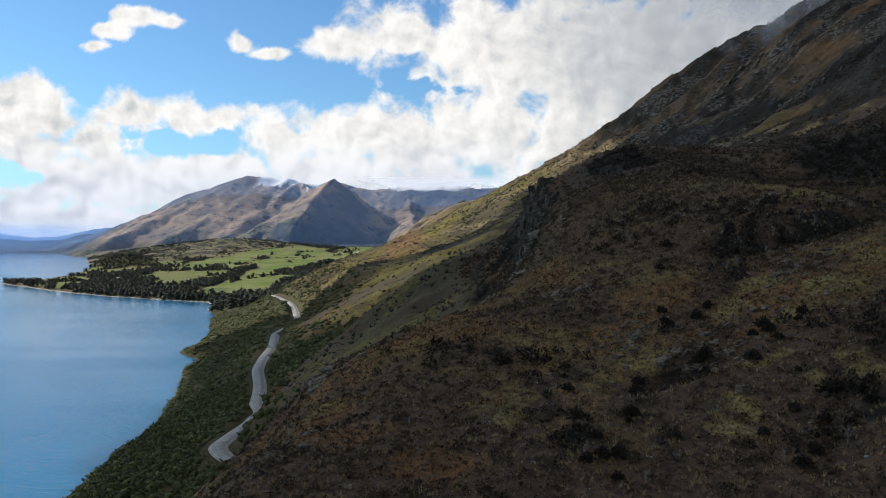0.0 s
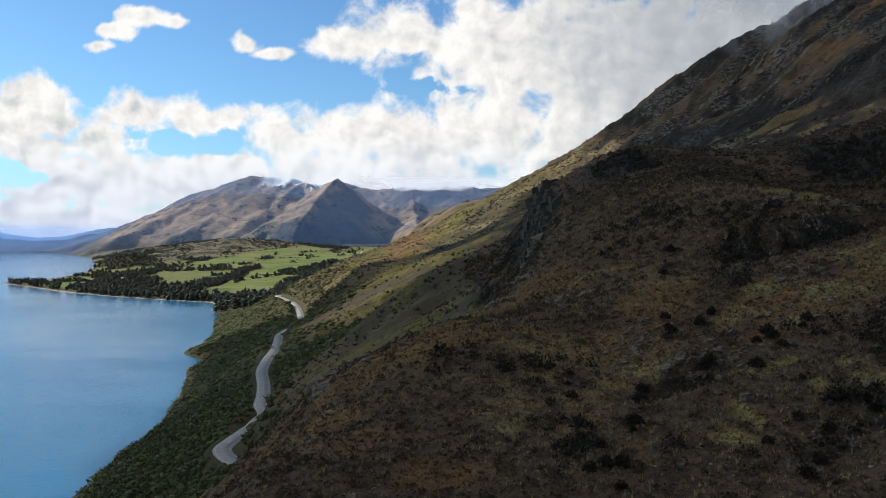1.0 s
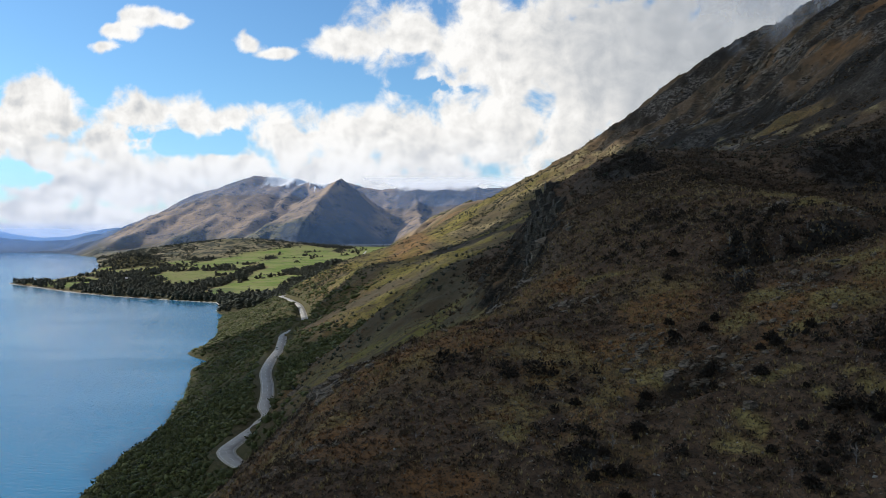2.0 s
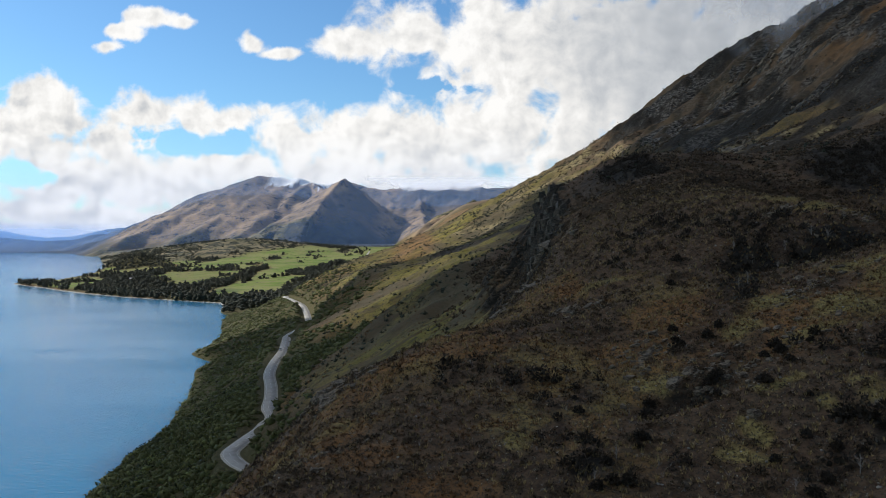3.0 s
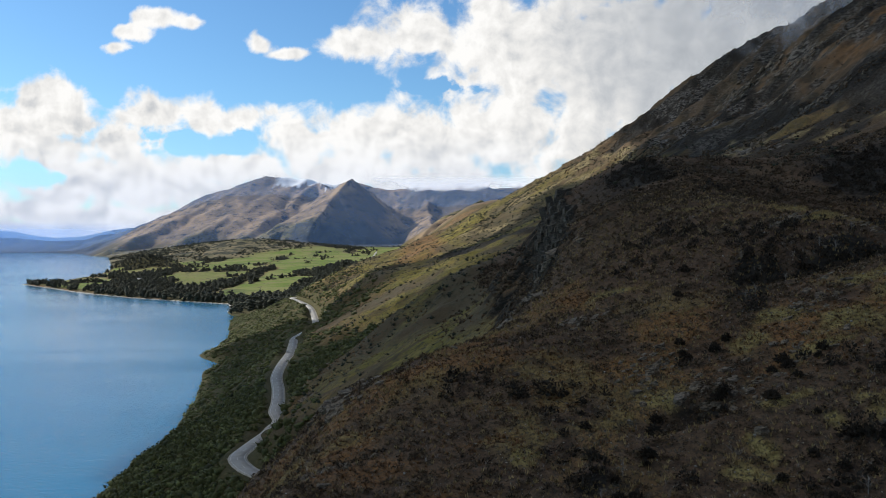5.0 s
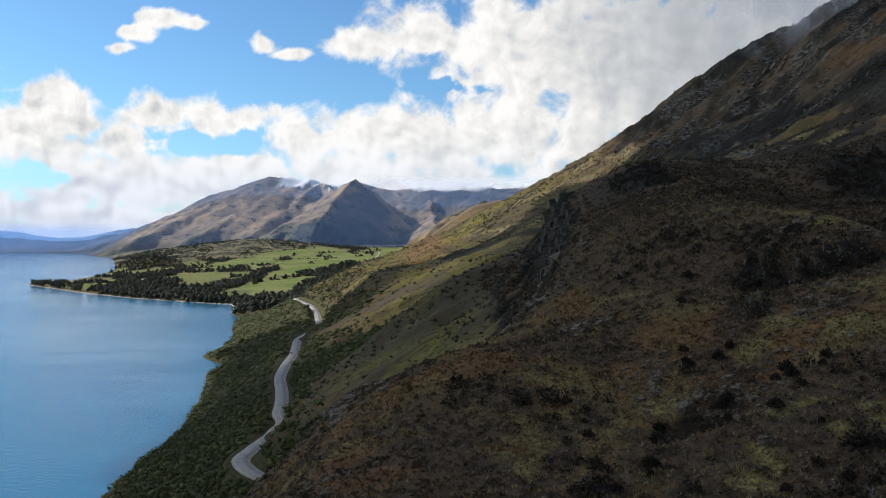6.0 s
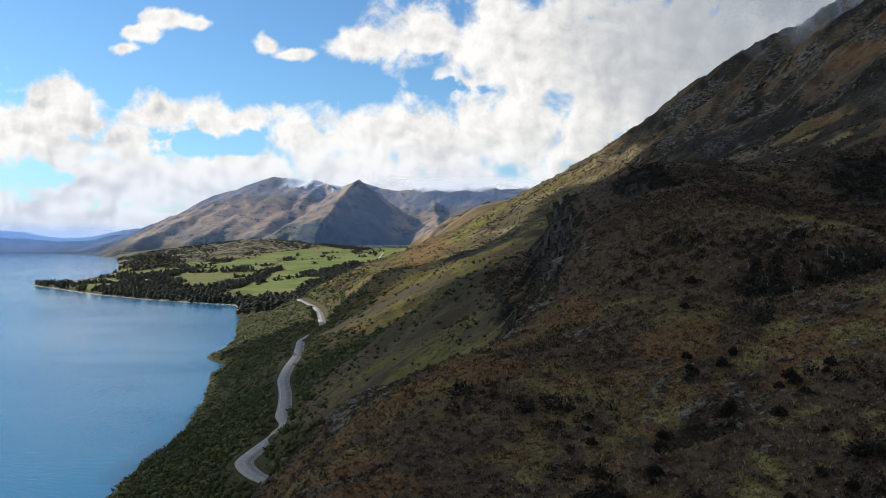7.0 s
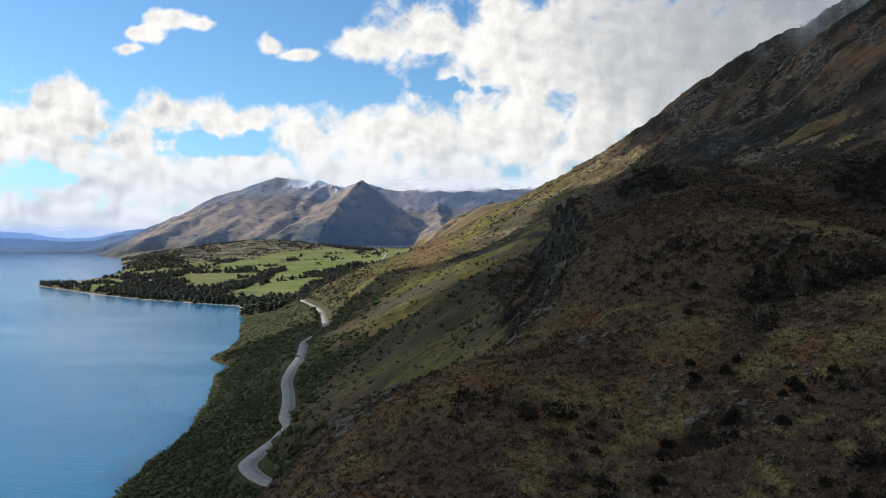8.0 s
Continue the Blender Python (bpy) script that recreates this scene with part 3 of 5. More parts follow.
def lump(centre, size, jitter=0.28):
    v = ICO * (1 + jitter * (rng.rand(12, 1) - 0.5) * 2) + jitter * 0.5 * (rng.rand(12, 3) - 0.5)
    return v * np.array(size) + np.array(centre), ICO_F


def leaves(n, centre, size, leaf, low=-0.2):
    """Loose leaf sprays over a dome."""
    d = rng.normal(size=(n * 3, 3))
    d /= np.linalg.norm(d, axis=1)[:, None]
    d = d[d[:, 2] > low][:n]
    p = d * np.array(size) * (0.85 + 0.3 * rng.rand(len(d), 1)) + np.array(centre)
    a, b = rng.normal(size=d.shape), rng.normal(size=d.shape)
    a, b = (w / np.linalg.norm(w, axis=1)[:, None] for w in (a, b))
    s = leaf * (0.6 + 0.8 * rng.rand(len(d), 1))
    v = np.stack([p - a * s * 0.5, p + a * s * 0.5, p + d * s * 0.9 + b * s * 0.5], 1).reshape(-1, 3)
    return v, np.arange(len(v)).reshape(-1, 3)


def merge(pieces):
    vs, fs, k = [], [], 0
    for v, f in pieces:
        vs.append(v)
        fs.append(np.asarray(f) + k)
        k += len(v)
    return np.concatenate(vs), np.concatenate(fs)


def tuft(n=9, spread=0.6, height=0.9, width=0.15):
    out = []
    for i in range(n):
        a, r = rng.rand() * 6.283, spread * (0.4 + 0.8 * rng.rand())
        h = height * (0.6 + 0.6 * rng.rand())
        c, s = math.cos(a), math.sin(a)
        root = np.array([c * 0.12, s * 0.12, -0.05])
        tip = np.array([c * r, s * r, h])
        w = np.array([-s, c, 0]) * width
        out.append((np.stack([root - w, root + w, tip]), [(0, 1, 2)]))
    return merge(out)


def twiggy(n=22):
    out = []
    for i in range(n):
        a, lean = rng.rand() * 6.283, 0.25 + 0.6 * rng.rand()
        tip = np.array([math.cos(a) * lean, math.sin(a) * lean, 0.45 + 0.5 * rng.rand()])
        root = tip * 0.25 * rng.rand()
        w = np.array([-math.sin(a), math.cos(a), 0]) * 0.016
        out.append((np.stack([root - w, root + w, tip + w * 0.3, tip - w * 0.3]), [(0, 1, 2), (0, 2, 3)]))
    return merge(out)


def bush(parts, sprays, flat=0.75, leaf=0.34):
    out = []
    for i in range(parts):
        a, r = rng.rand() * 6.283, (0.0 if i == 0 else 0.35 + 0.25 * rng.rand())
        s = (0.72 if i == 0 else 0.36 + 0.2 * rng.rand())
        out.append(lump((math.cos(a) * r, math.sin(a) * r, flat * (0.35 + 0.25 * rng.rand())), (s, s, s * flat)))
    if sprays:
        out.append(leaves(sprays, (0, 0, 0.35 * flat), (0.88, 0.88, flat * 0.85), leaf))
    return merge(out)


def stone():
    v, f = lump((0, 0, 0.2), (1.0, 0.75, 0.55), 0.45)
    return v, f


def scatter(name, kinds, x, y, size, mat, label, category, sink=0.05, tall=None, lift=None, kind="stuff", squash=0.25):
    """Many plants of a few shapes in one mesh, each set on the ground."""
    n = len(x)
    z = ground(x, y) if lift is None else lift
    which, turn = rng.randint(len(kinds), size=n), rng.rand(n) * 6.283
    tall = np.ones(n) if tall is None else tall
    vs, fs, base = [], [], 0
    for k, (tv, tf) in enumerate(kinds):
        m = np.where(which == k)[0]
        if not len(m):
            continue
        c, s = np.cos(turn[m])[:, None], np.sin(turn[m])[:, None]
        sx = size[m][:, None] * (1 + squash * (rng.rand(len(m), 1) - 0.5))
        v = np.stack([(tv[None, :, 0] * c - tv[None, :, 1] * s) * sx + x[m][:, None],
                      (tv[None, :, 0] * s + tv[None, :, 1] * c) * sx + y[m][:, None],
                      tv[None, :, 2] * (size[m] * tall[m])[:, None] + (z[m] - sink * size[m])[:, None]], -1)
        f = tf[None] + (np.arange(len(m)) * len(tv))[:, None, None] + base
        vs.append(v.reshape(-1, 3))
        fs.append(f.reshape(-1, 3))
        base += len(m) * len(tv)
    V, F = np.concatenate(vs).astype(np.float32), np.concatenate(fs).astype(np.int32)
    me = bpy.data.meshes.new(name)
    me.vertices.add(len(V))
    me.vertices.foreach_set("co", V.ravel())
    me.loops.add(F.size)
    me.loops.foreach_set("vertex_index", F.ravel())
    me.polygons.add(len(F))
    me.polygons.foreach_set("loop_start", np.arange(0, F.size, 3, dtype=np.int32))
    me.update(calc_edges=True)
    me.materials.append(mat)
    return tagged(new(name, me), label, category, kind=kind)


def sown(n, y0, y1, x0, x1, chance):
    """Random places in a stretch of land, kept by chance(x, y); even over the ground."""
    y = y0 + (y1 - y0) * rng.rand(n)
    x = x0 + (x1 - x0) * rng.rand(n)
    keep = rng.rand(n) < chance(x, y)
    return x[keep], y[keep]


def wedge(x, y):
    return (np.abs(x) < 0.64 * y + 14)


# patches on the near slope: across, ahead, half width, half length
DARK_PATCHES = [(14, 91, 7, 5), (11, 84, 4, 3), (49, 123.5, 9, 5), (60, 122, 11, 4), (30.7, 100, 3, 3.2), (40, 91.6, 4, 2.5), (25.5, 85.7, 5, 2.4), (14, 76, 3.4, 7), (35, 70, 6, 4), (41, 73, 5, 5),
                (52, 138, 16, 7), (38, 146, 11, 7), (56, 131, 12, 6), (9, 95, 6, 4), (29, 135, 10, 2.5), (2, 100, 6, 5), (21, 71, 3, 3), (70, 190, 14, 12), (46, 85, 4, 4), (52, 90, 4, 3)]
STONE_PATCHES = [(25.3, 100.6, 4.5, 3.2), (32, 88, 5.5, 2.6), (20.6, 118.5, 4, 3), (48, 107, 4, 4.5), (30, 92, 3, 1.5), (58, 116, 6, 2), (-14, 118, 5, 6), (10, 135, 3, 7)]
BLACK_PATCHES = [(56, 243, 11, 26), (116, 212, 20, 28), (96, 178, 13, 12), (132, 228, 34, 26), (50, 124, 9, 3.4), (25.5, 85.7, 4, 1.6), (62, 126, 10, 3.2), (44, 118, 5, 3), (42, 112, 3.5, 4), (14, 74, 2, 4), (41, 71, 3, 3)]
GREEN_PATCHES = [(36, 83, 4, 2.2), (46, 77, 4, 2.6), (28, 74, 3.5, 2.4), (44, 94, 4, 2), (51, 84, 4, 2.4), (38, 101, 3.2, 4.8), (24.5, 92, 5, 2.6), (6.6, 83, 2.6, 2.2), (50, 98, 6, 4), (58, 105, 5, 4), (44, 106, 5, 3), (26, 128, 8, 3), (33, 84, 2.4, 1.6), (38, 77, 2.6, 1.8),
                 (29, 77.5, 2.2, 1.6), (67, 141, 8, 6), (58, 113, 8, 4), (64, 151, 5, 3), (50, 161, 10, 1.6), (44, 80, 2.4, 1.6)]
FERN_PATCHES = [(18.6, 131, 5, 5), (11, 106, 8, 3), (22.6, 117, 4, 4), (-9, 80, 9, 5), (0, 72, 8, 5), (-14, 92, 6, 5), (3, 88, 5, 3), (13, 94, 5, 3), (-4, 108, 6, 4)]


# bands that slant up the mountain's flank: half width, then (across, ahead) along each
SCRUB_BANDS = [(8, [(165, 830), (199, 822), (240, 820), (288, 839), (328, 850)]), (15, [(172, 610), (184, 571), (217, 551), (229, 492), (222, 412)]), (8, [(215, 700), (250, 690), (300, 720)]),
               (7, [(196, 430), (212, 400), (214, 372)]), (9, [(140, 640), (150, 560), (140, 470)]), (9, [(-14, 690), (5, 672), (24, 645), (42, 636), (55, 590)])]
CRAG_BANDS = [(9, [(205, 800), (220, 813), (266, 827), (276, 772), (302, 775), (342, 846)]), (8, [(225, 610), (239, 630), (268, 646), (295, 660)]), (6, [(236, 545), (241, 552), (280, 611)]),
              (7, [(165, 470), (164, 395), (126, 262), (139, 258)]), (6, [(190, 640), (215, 600), (240, 540)]), (9, [(190, 740), (230, 730), (262, 735)])]
STRAW_BANDS = [(10, [(120, 860), (148, 842), (172, 733), (185, 710)]), (6, [(161, 459), (174, 500), (186, 531)]), (6, [(179, 454), (181, 407), (197, 397), (200, 367)]), (12, [(60, 860), (90, 800), (120, 780)]), (7, [(2, 790), (46, 745), (78, 700)])]


def bands(x, y, lines):
    """How much of each place the bands cover, with frayed edges."""
    out = np.zeros(np.shape(x))
    wx, wy = x + 14 * fbm(x, y, 22, 4), y + 40 * fbm(x + 80, y, 40, 4)
    for w, pts in lines:
        for (ax, ay), (bx, by) in zip(pts, pts[1:]):
            dx, dy = bx - ax, 0.3 * (by - ay)
            t = np.clip(((wx - ax) * dx + 0.3 * (wy - ay) * dy) / (dx * dx + dy * dy), 0, 1)
            out = np.maximum(out, 1 - np.hypot(wx - ax - t * dx, 0.3 * (wy - ay) - t * dy) / w)
    return smooth(0.0, 0.45, out)


def patches(x, y, spots, soft=0.6):
    out = np.zeros(np.shape(x))
    wx, wy = x + 4 * fbm(x, y, 6, 3), y + 6 * fbm(x + 40, y, 8, 3)
    for a, b, rx, ry in spots:
        out = np.maximum(out, 1 - np.hypot((wx - a) / rx, (wy - b) / ry))
    return smooth(0, soft, out)


# ---------------------------------------------------------------- ground, lake, road
def rows_ahead():
    ys, y = [], -380.0
    while y < 4960:
        ys.append(y)
        if y < 50:
            y += 12
        elif y < 180:
            y += 0.7
        elif y < 340:
            y += 1.1
        else:
            y += max(1.6, (y - 200) * 0.0058)
    ys.append(4965)
    return np.array(ys)


def plain_cover(x, y):
    """The valley floor: how much is mown paddock, and how much is wood."""
    wx, wy = x + 160 * fbm(x, y, 330, 3), y + 210 * fbm(x + 900, y, 380, 3)
    s = x - shore(y)
    inland = smooth(1255, 1300, y) * (1 - smooth(2550, 3000, y - 900 * smooth(-950, -520, x) + 160 * fbm(x, y, 200, 3))) * smooth(15, 40, s) * (1 - smooth(-255, -215, x + 30 * fbm(x, y, 120, 3)))
    west = 1 - smooth(-640, -520, x + 120 * fbm(x, y, 150, 3) - 0.02 * (y - 1500))
    point = west * (1 - smooth(1900, 2050, y))
    # copses drawn out along the valley, thick on the lake point, and hedges that cross them
    copse = fbm(x + 0.12 * y, 0.26 * y, 105, 5) + 0.07 * fbm(x, y, 45, 3) + 0.03 * point + 0.05 * smooth(1750, 1350, y) - 0.06 * smooth(2100, 2700, y)
    hedge = np.minimum(np.abs(np.sin(wx / 62.0 + wy / 640.0)) * 62, np.abs(np.sin(wy / 75.0 - wx / 420.0)) * 75)
    hedge = smooth(9, 5, hedge) * smooth(-0.20, -0.04, fbm(x + 300, 0.4 * y, 90, 3))
    glade = smooth(0.03, 0.12, fbm(x + 500, 0.45 * y, 95, 3))
    wood = np.clip(inland * np.maximum(smooth(0.10, 0.15, copse), hedge) + point * smooth(0.02, 0.10, copse) * smooth(4, 16, s) * (y > 1250), 0, 1) * (1 - glade)
    field = np.maximum(inland * smooth(0.11, 0.05, copse) * (1 - 0.8 * point * smooth(-0.1, 0.0, copse)), 0.8 * glade * np.maximum(inland, point * smooth(14, 30, s) * (y > 1280)))
    knoll = np.exp(-(((x + 965) / 105) ** 2 + ((y - 2300) / 80) ** 2) * 1.1)
    grove = ((y > 1050) & (y < 1290)) * smooth(4, 14, s) * (1 - smooth(-262, -240, x))
    pines = (np.abs(x + 322) < 34) * (np.abs(y - 2150) < 40)
    wood = np.maximum.reduce([wood, smooth(0.3, 0.5, knoll), grove * 1.0, pines * 1.0])
    return field * (1 - wood), wood


def ground_sheet():
    ys = rows_ahead()
    us = np.linspace(-1, 1, 600)
    us = us * (0.55 + 0.45 * np.abs(us))
    Y = np.repeat(ys[:, None], len(us), 1)
    half = 130 + 0.72 * np.maximum(ys, 0) + np.where(ys < 50, 400 * smooth(60, -100, ys), 0)
    X = us[None, :] * half[:, None] + 10
    Z = ground(X, Y)
    ob = mesh_grid("ground", X, Y, Z, LAND)
    gy, gx = np.gradient(Z, axis=0), np.gradient(Z, axis=1)
    dy, dx = np.gradient(Y, axis=0), np.gradient(X, axis=1)
    steep = np.hypot(gy / dy, gx / dx)
    s = X - shore(Y)
    n1, n2 = fbm(X, Y, 60, 5), fbm(X, Y, 18, 4)
    near = Y < 1260
    off_road = smooth(12, 22, road_distance(X, Y)[0])
    field, wood = plain_cover(X, Y)
    mountain = smooth(3350, 3850, Y + 300 * fbm(X, Y, 500, 3)) * smooth(45, 95, Z) + smooth(2500, 2800, Y) * smooth(-230, -120, X) * (Y < 3700)
    mountain = np.clip(mountain, 0, 1)
    scrub_low = near * (1 - smooth(38, 62, Z + 22 * n1 - 6 * smooth(600, 900, Y))) * smooth(140, 200, Y)
    scrub_plain = np.maximum(wood, (Y > 1100) * (1 - field) * (1 - mountain) * smooth(-0.1, 0.15, fbm(X, Y, 110, 4)) * 0.8)
    rock = near * np.clip(off_road * smooth(1.0, 1.5, steep + 0.7 * n2) * (1 - 0.7 * smooth(330, 420, Y)) + 0.45 * smooth(130, 190, Z) * smooth(0.10, 0.30, 1.1 * fbm(X * 0.3 + 0.2 * Y, Y - 0.25 * X, 28, 4) + 0.6 * n2 - 0.02) * (X > 100) * (1 - smooth(700, 820, Y - 0.3 * X + 60)), 0, 1)
    tuss = near * np.maximum(smooth(330, 560, Y), smooth(180, 230, Y) * smooth(18, 4, X + 8 * n2)) * smooth(45, 75, Z + 20 * n1) + mountain
    snow = smooth(394, 406, Z + 70 * fbm(X, 0.5 * Y, 30, 4)) * (Y > 4500) * smooth(-1150, -1110, X) * smooth(-740, -780, X)
    # blue of distant haze painted into the far left ranges
    forest_haze_shade = smooth(4740, 4800, Y) * (X < -1900) + smooth(-1850, -2000, X) * (Y > 3900)
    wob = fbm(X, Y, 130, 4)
    forest_haze_shade = np.maximum(forest_haze_shade, 0.85 * smooth(190, 110, Z + 130 * wob) * smooth(-900, -800, X + 120 * wob) * smooth(-260, -340, X) * smooth(3480, 3620, Y))
    forest_haze_shade = np.maximum(forest_haze_shade, 0.6 * smooth(0, 120, Z - 0.27 * (X + 2450) - 20 + 100 * wob) * smooth(-1120, -1260, X) * (Y > 4300))
    # shade painted onto the summit's lee face, right of its front ridge
    forest_haze_shade = np.maximum(forest_haze_shade, 0.6 * smooth(-10, 40, X - np.interp(Y, [3650, 4340], [-770, -610]) + 60 * wob) * smooth(-320, -430, X + 60 * wob) * (Y > 3600) * (Y < 4430))
    # blue of haze painted onto the back range on the right
    forest_haze_shade = np.maximum(forest_haze_shade, 0.55 * smooth(-420, -300, X + 150 * wob) * smooth(4350, 4500, Y))
    shingle = (np.abs(s - 3) < 6) * ((Y > 1090) & (Y < 1800)) * (Z > -1.5)
    front = Y < 420
    streak = smooth(-0.20, -0.06, fbm(X * 0.3 + 0.2 * Y + 90, Y - 0.25 * X, 34, 4) + 0.3 * n1) * smooth(120, 165, Z) * (X > 100) * near * (1 - smooth(-200, 60, Y - 0.9 * X - 620))
    streak = np.maximum(streak, 0.6 * smooth(-0.02, 0.14, fbm(0.6 * X, Y, 34, 5)) * smooth(102, 112, Z) * smooth(150, 180, Y) * smooth(360, 320, Y) * smooth(34, 46, X))
    streak = np.maximum(streak, patches(X, Y, BLACK_PATCHES, 0.4))
    flank = near & (X > -60) & (Y > 240)
    straw, crag = flank * bands(X, Y, STRAW_BANDS) * smooth(-0.22, 0.04, fbm(X, Y, 13, 4)), flank * bands(X, Y, CRAG_BANDS)
    crag = crag * smooth(-0.12, 0.05, fbm(X, Y, 9, 4))
    streak = np.maximum(streak * (1 - 0.6 * crag), 0.95 * flank * bands(X, Y, SCRUB_BANDS)) * (1 - straw)
    rock = np.maximum(rock * (1 - straw), crag)
    # brown bracken, its darkness put in place of a cloud's shadow on this slope
    brown = near * smooth(1.1, 0.6, np.hypot((X + 48) / 36, (Y - 860) / 140) + 0.6 * n1)
    rust = flank * smooth(250, 285, X + 0.1 * (Y - 500) + 30 * n1) * smooth(720, 640, Y) * smooth(0.12, -0.02, n2) * (1 - crag)
    ferny = patches(X, Y, FERN_PATCHES)
    heath = (1 - patches(X, Y, GREEN_PATCHES)) * (1 - 0.75 * ferny) * front * np.maximum(np.maximum(smooth(-0.34, -0.02, fbm(X, Y, 16, 4) + 0.4 * fbm(X + 9, Y, 5, 2)) * 0.9, 0.8 * smooth(112, 128, Y) * (X > 22)), np.maximum(patches(X, Y, DARK_PATCHES), 0.85 * smooth(150, 190, Y) * (X > 15) * smooth(-0.2, 0.05, fbm(X, Y, 30, 4))))
    turf = front * np.maximum(patches(X, Y, GREEN_PATCHES), 0.5 * smooth(0.18, 0.32, fbm(X + 70, Y, 20, 4)))
    fern = front * np.maximum(ferny, 0.8 * smooth(0.05, 0.25, fbm(X, Y - 80, 30, 4)))
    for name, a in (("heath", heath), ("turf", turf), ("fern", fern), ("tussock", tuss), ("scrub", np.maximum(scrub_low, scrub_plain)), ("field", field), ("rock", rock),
                    ("mountain", mountain), ("shingle", shingle), ("forest_haze_shade", forest_haze_shade), ("foothill", np.maximum(mountain * smooth(4080, 3820, Y + 160 * fbm(X, Y, 140, 4)) * (Y > 3200), (1 - field) * smooth(2450, 2800, Y) * (Y < 3900) * (X < -230))), ("dark_scrub", streak), ("snow", snow), ("near_dark", (Y < 330) * 1.0), ("straw", straw), ("rust", np.maximum(0.85 * rust, 0.8 * brown))):
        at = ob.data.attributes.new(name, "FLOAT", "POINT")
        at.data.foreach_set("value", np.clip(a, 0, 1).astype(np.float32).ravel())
    return tagged(ob, "steep hillside of brown grass and scrub, green valley floor and mountains", "ground", kind="structure")


land = ground_sheet()


def lake_sheet():
    ys = np.array([-2500, -400, 0, 300, 700, 1200, 2000, 3000, 4000, 4965.0])
    xs = np.array([-9000, -4000, -2000, -900, -300, 100.0])
    X, Y = np.meshgrid(xs, ys)
    ob = mesh_grid("water", X, Y, X * 0, WATER)
    return tagged(ob, "calm blue lake with fine wind ripples", "lake", kind="structure")


lake = lake_sheet()


def ribbon(name, line, z, across, mat, parent=None):
    """A strip along a line, with a cross section of (offset, height) points."""
    d = np.gradient(line, axis=0)
    d = d / np.linalg.norm(d, axis=1)[:, None]
    side = np.stack([d[:, 1], -d[:, 0]], -1)
    X = np.stack([line[:, 0] + side[:, 0] * o for o, h in across], 1)
    Y = np.stack([line[:, 1] + side[:, 1] * o for o, h in across], 1)
    Z = np.stack([z + h for o, h in across], 1)
    ob = mesh_grid(name, X, Y, Z, mat)
    ob.parent = parent
    return ob


road = ribbon("road", road_line, road_z(road_line[:, 1]), [(-2.75, -0.3), (-2.65, 0.0), (0, 0.06), (2.65, 0.0), (2.75, -0.3)], SEAL)
PAINT = paint_material()
EDGE = [(-2.46, 0.020), (-2.34, 0.022)]
ribbon("edge_line", road_line, road_z(road_line[:, 1]), EDGE, PAINT, road)
ribbon("edge_line", road_line, road_z(road_line[:, 1]), [(-a, h) for a, h in EDGE[::-1]], PAINT, road)
fine_line = curve_points([tuple(p) for p in road_line[90:]], 1.5)
dashes = [k for k in range(0, min(len(fine_line) - 3, 620), 6)]
for k in dashes[:110]:
    seg = fine_line[k:k + 3]
    ribbon("centre_dash", seg, road_z(seg[:, 1]), [(-0.07, 0.072), (0.07, 0.072)], PAINT, road)
GRAVEL = gravel_material()
for side in (-1, 1):
    strip = [(side * 3.35, -0.22), (side * 2.7, -0.02)]
    ribbon("verge", road_line, road_z(road_line[:, 1]), strip if side < 0 else strip[::-1], GRAVEL, road)
tagged(road, "winding two-lane grey chip-seal lake road", "road", kind="structure")


# ---------------------------------------------------------------- unseen cloud that shades the hillside
def cloud_material():
    m, N, bsdf = material("cloud")
    t = N.add("ShaderNodeBsdfTranslucent")
    t.inputs[0].default_value = (0.8, 0.8, 0.82, 1)
    clear, veil = N.add("ShaderNodeBsdfTransparent"), N.add("ShaderNodeMixShader")
    N.put(veil, 0, N.attr("thick"))
    bsdf.inputs["Base Color"].default_value = (0.85, 0.85, 0.86, 1)
    bsdf.inputs["Roughness"].default_value = 1.0
    mx = N.add("ShaderNodeMixShader")
    mx.inputs[0].default_value = 0.35
    N.tree.links.new(bsdf.outputs[0], mx.inputs[1])
    N.tree.links.new(t.outputs[0], mx.inputs[2])
    out = [n for n in m.node_tree.nodes if n.type == "OUTPUT_MATERIAL"][0]
    N.tree.links.new(clear.outputs[0], veil.inputs[1])
    N.tree.links.new(mx.outputs[0], veil.inputs[2])
    N.tree.links.new(veil.outputs[0], out.inputs[0])
    return m


CLOUD = cloud_material()
CLOUD_BASE = 760.0


# thin places in it, set to let sun onto some slopes: across, ahead, half width, half length, how thin
THIN_CLOUD = [(-1090, 940, 170, 150, 0.53), (-690, 730, 80, 50, 0.14), (-470, 880, 130, 140, 0.15)]


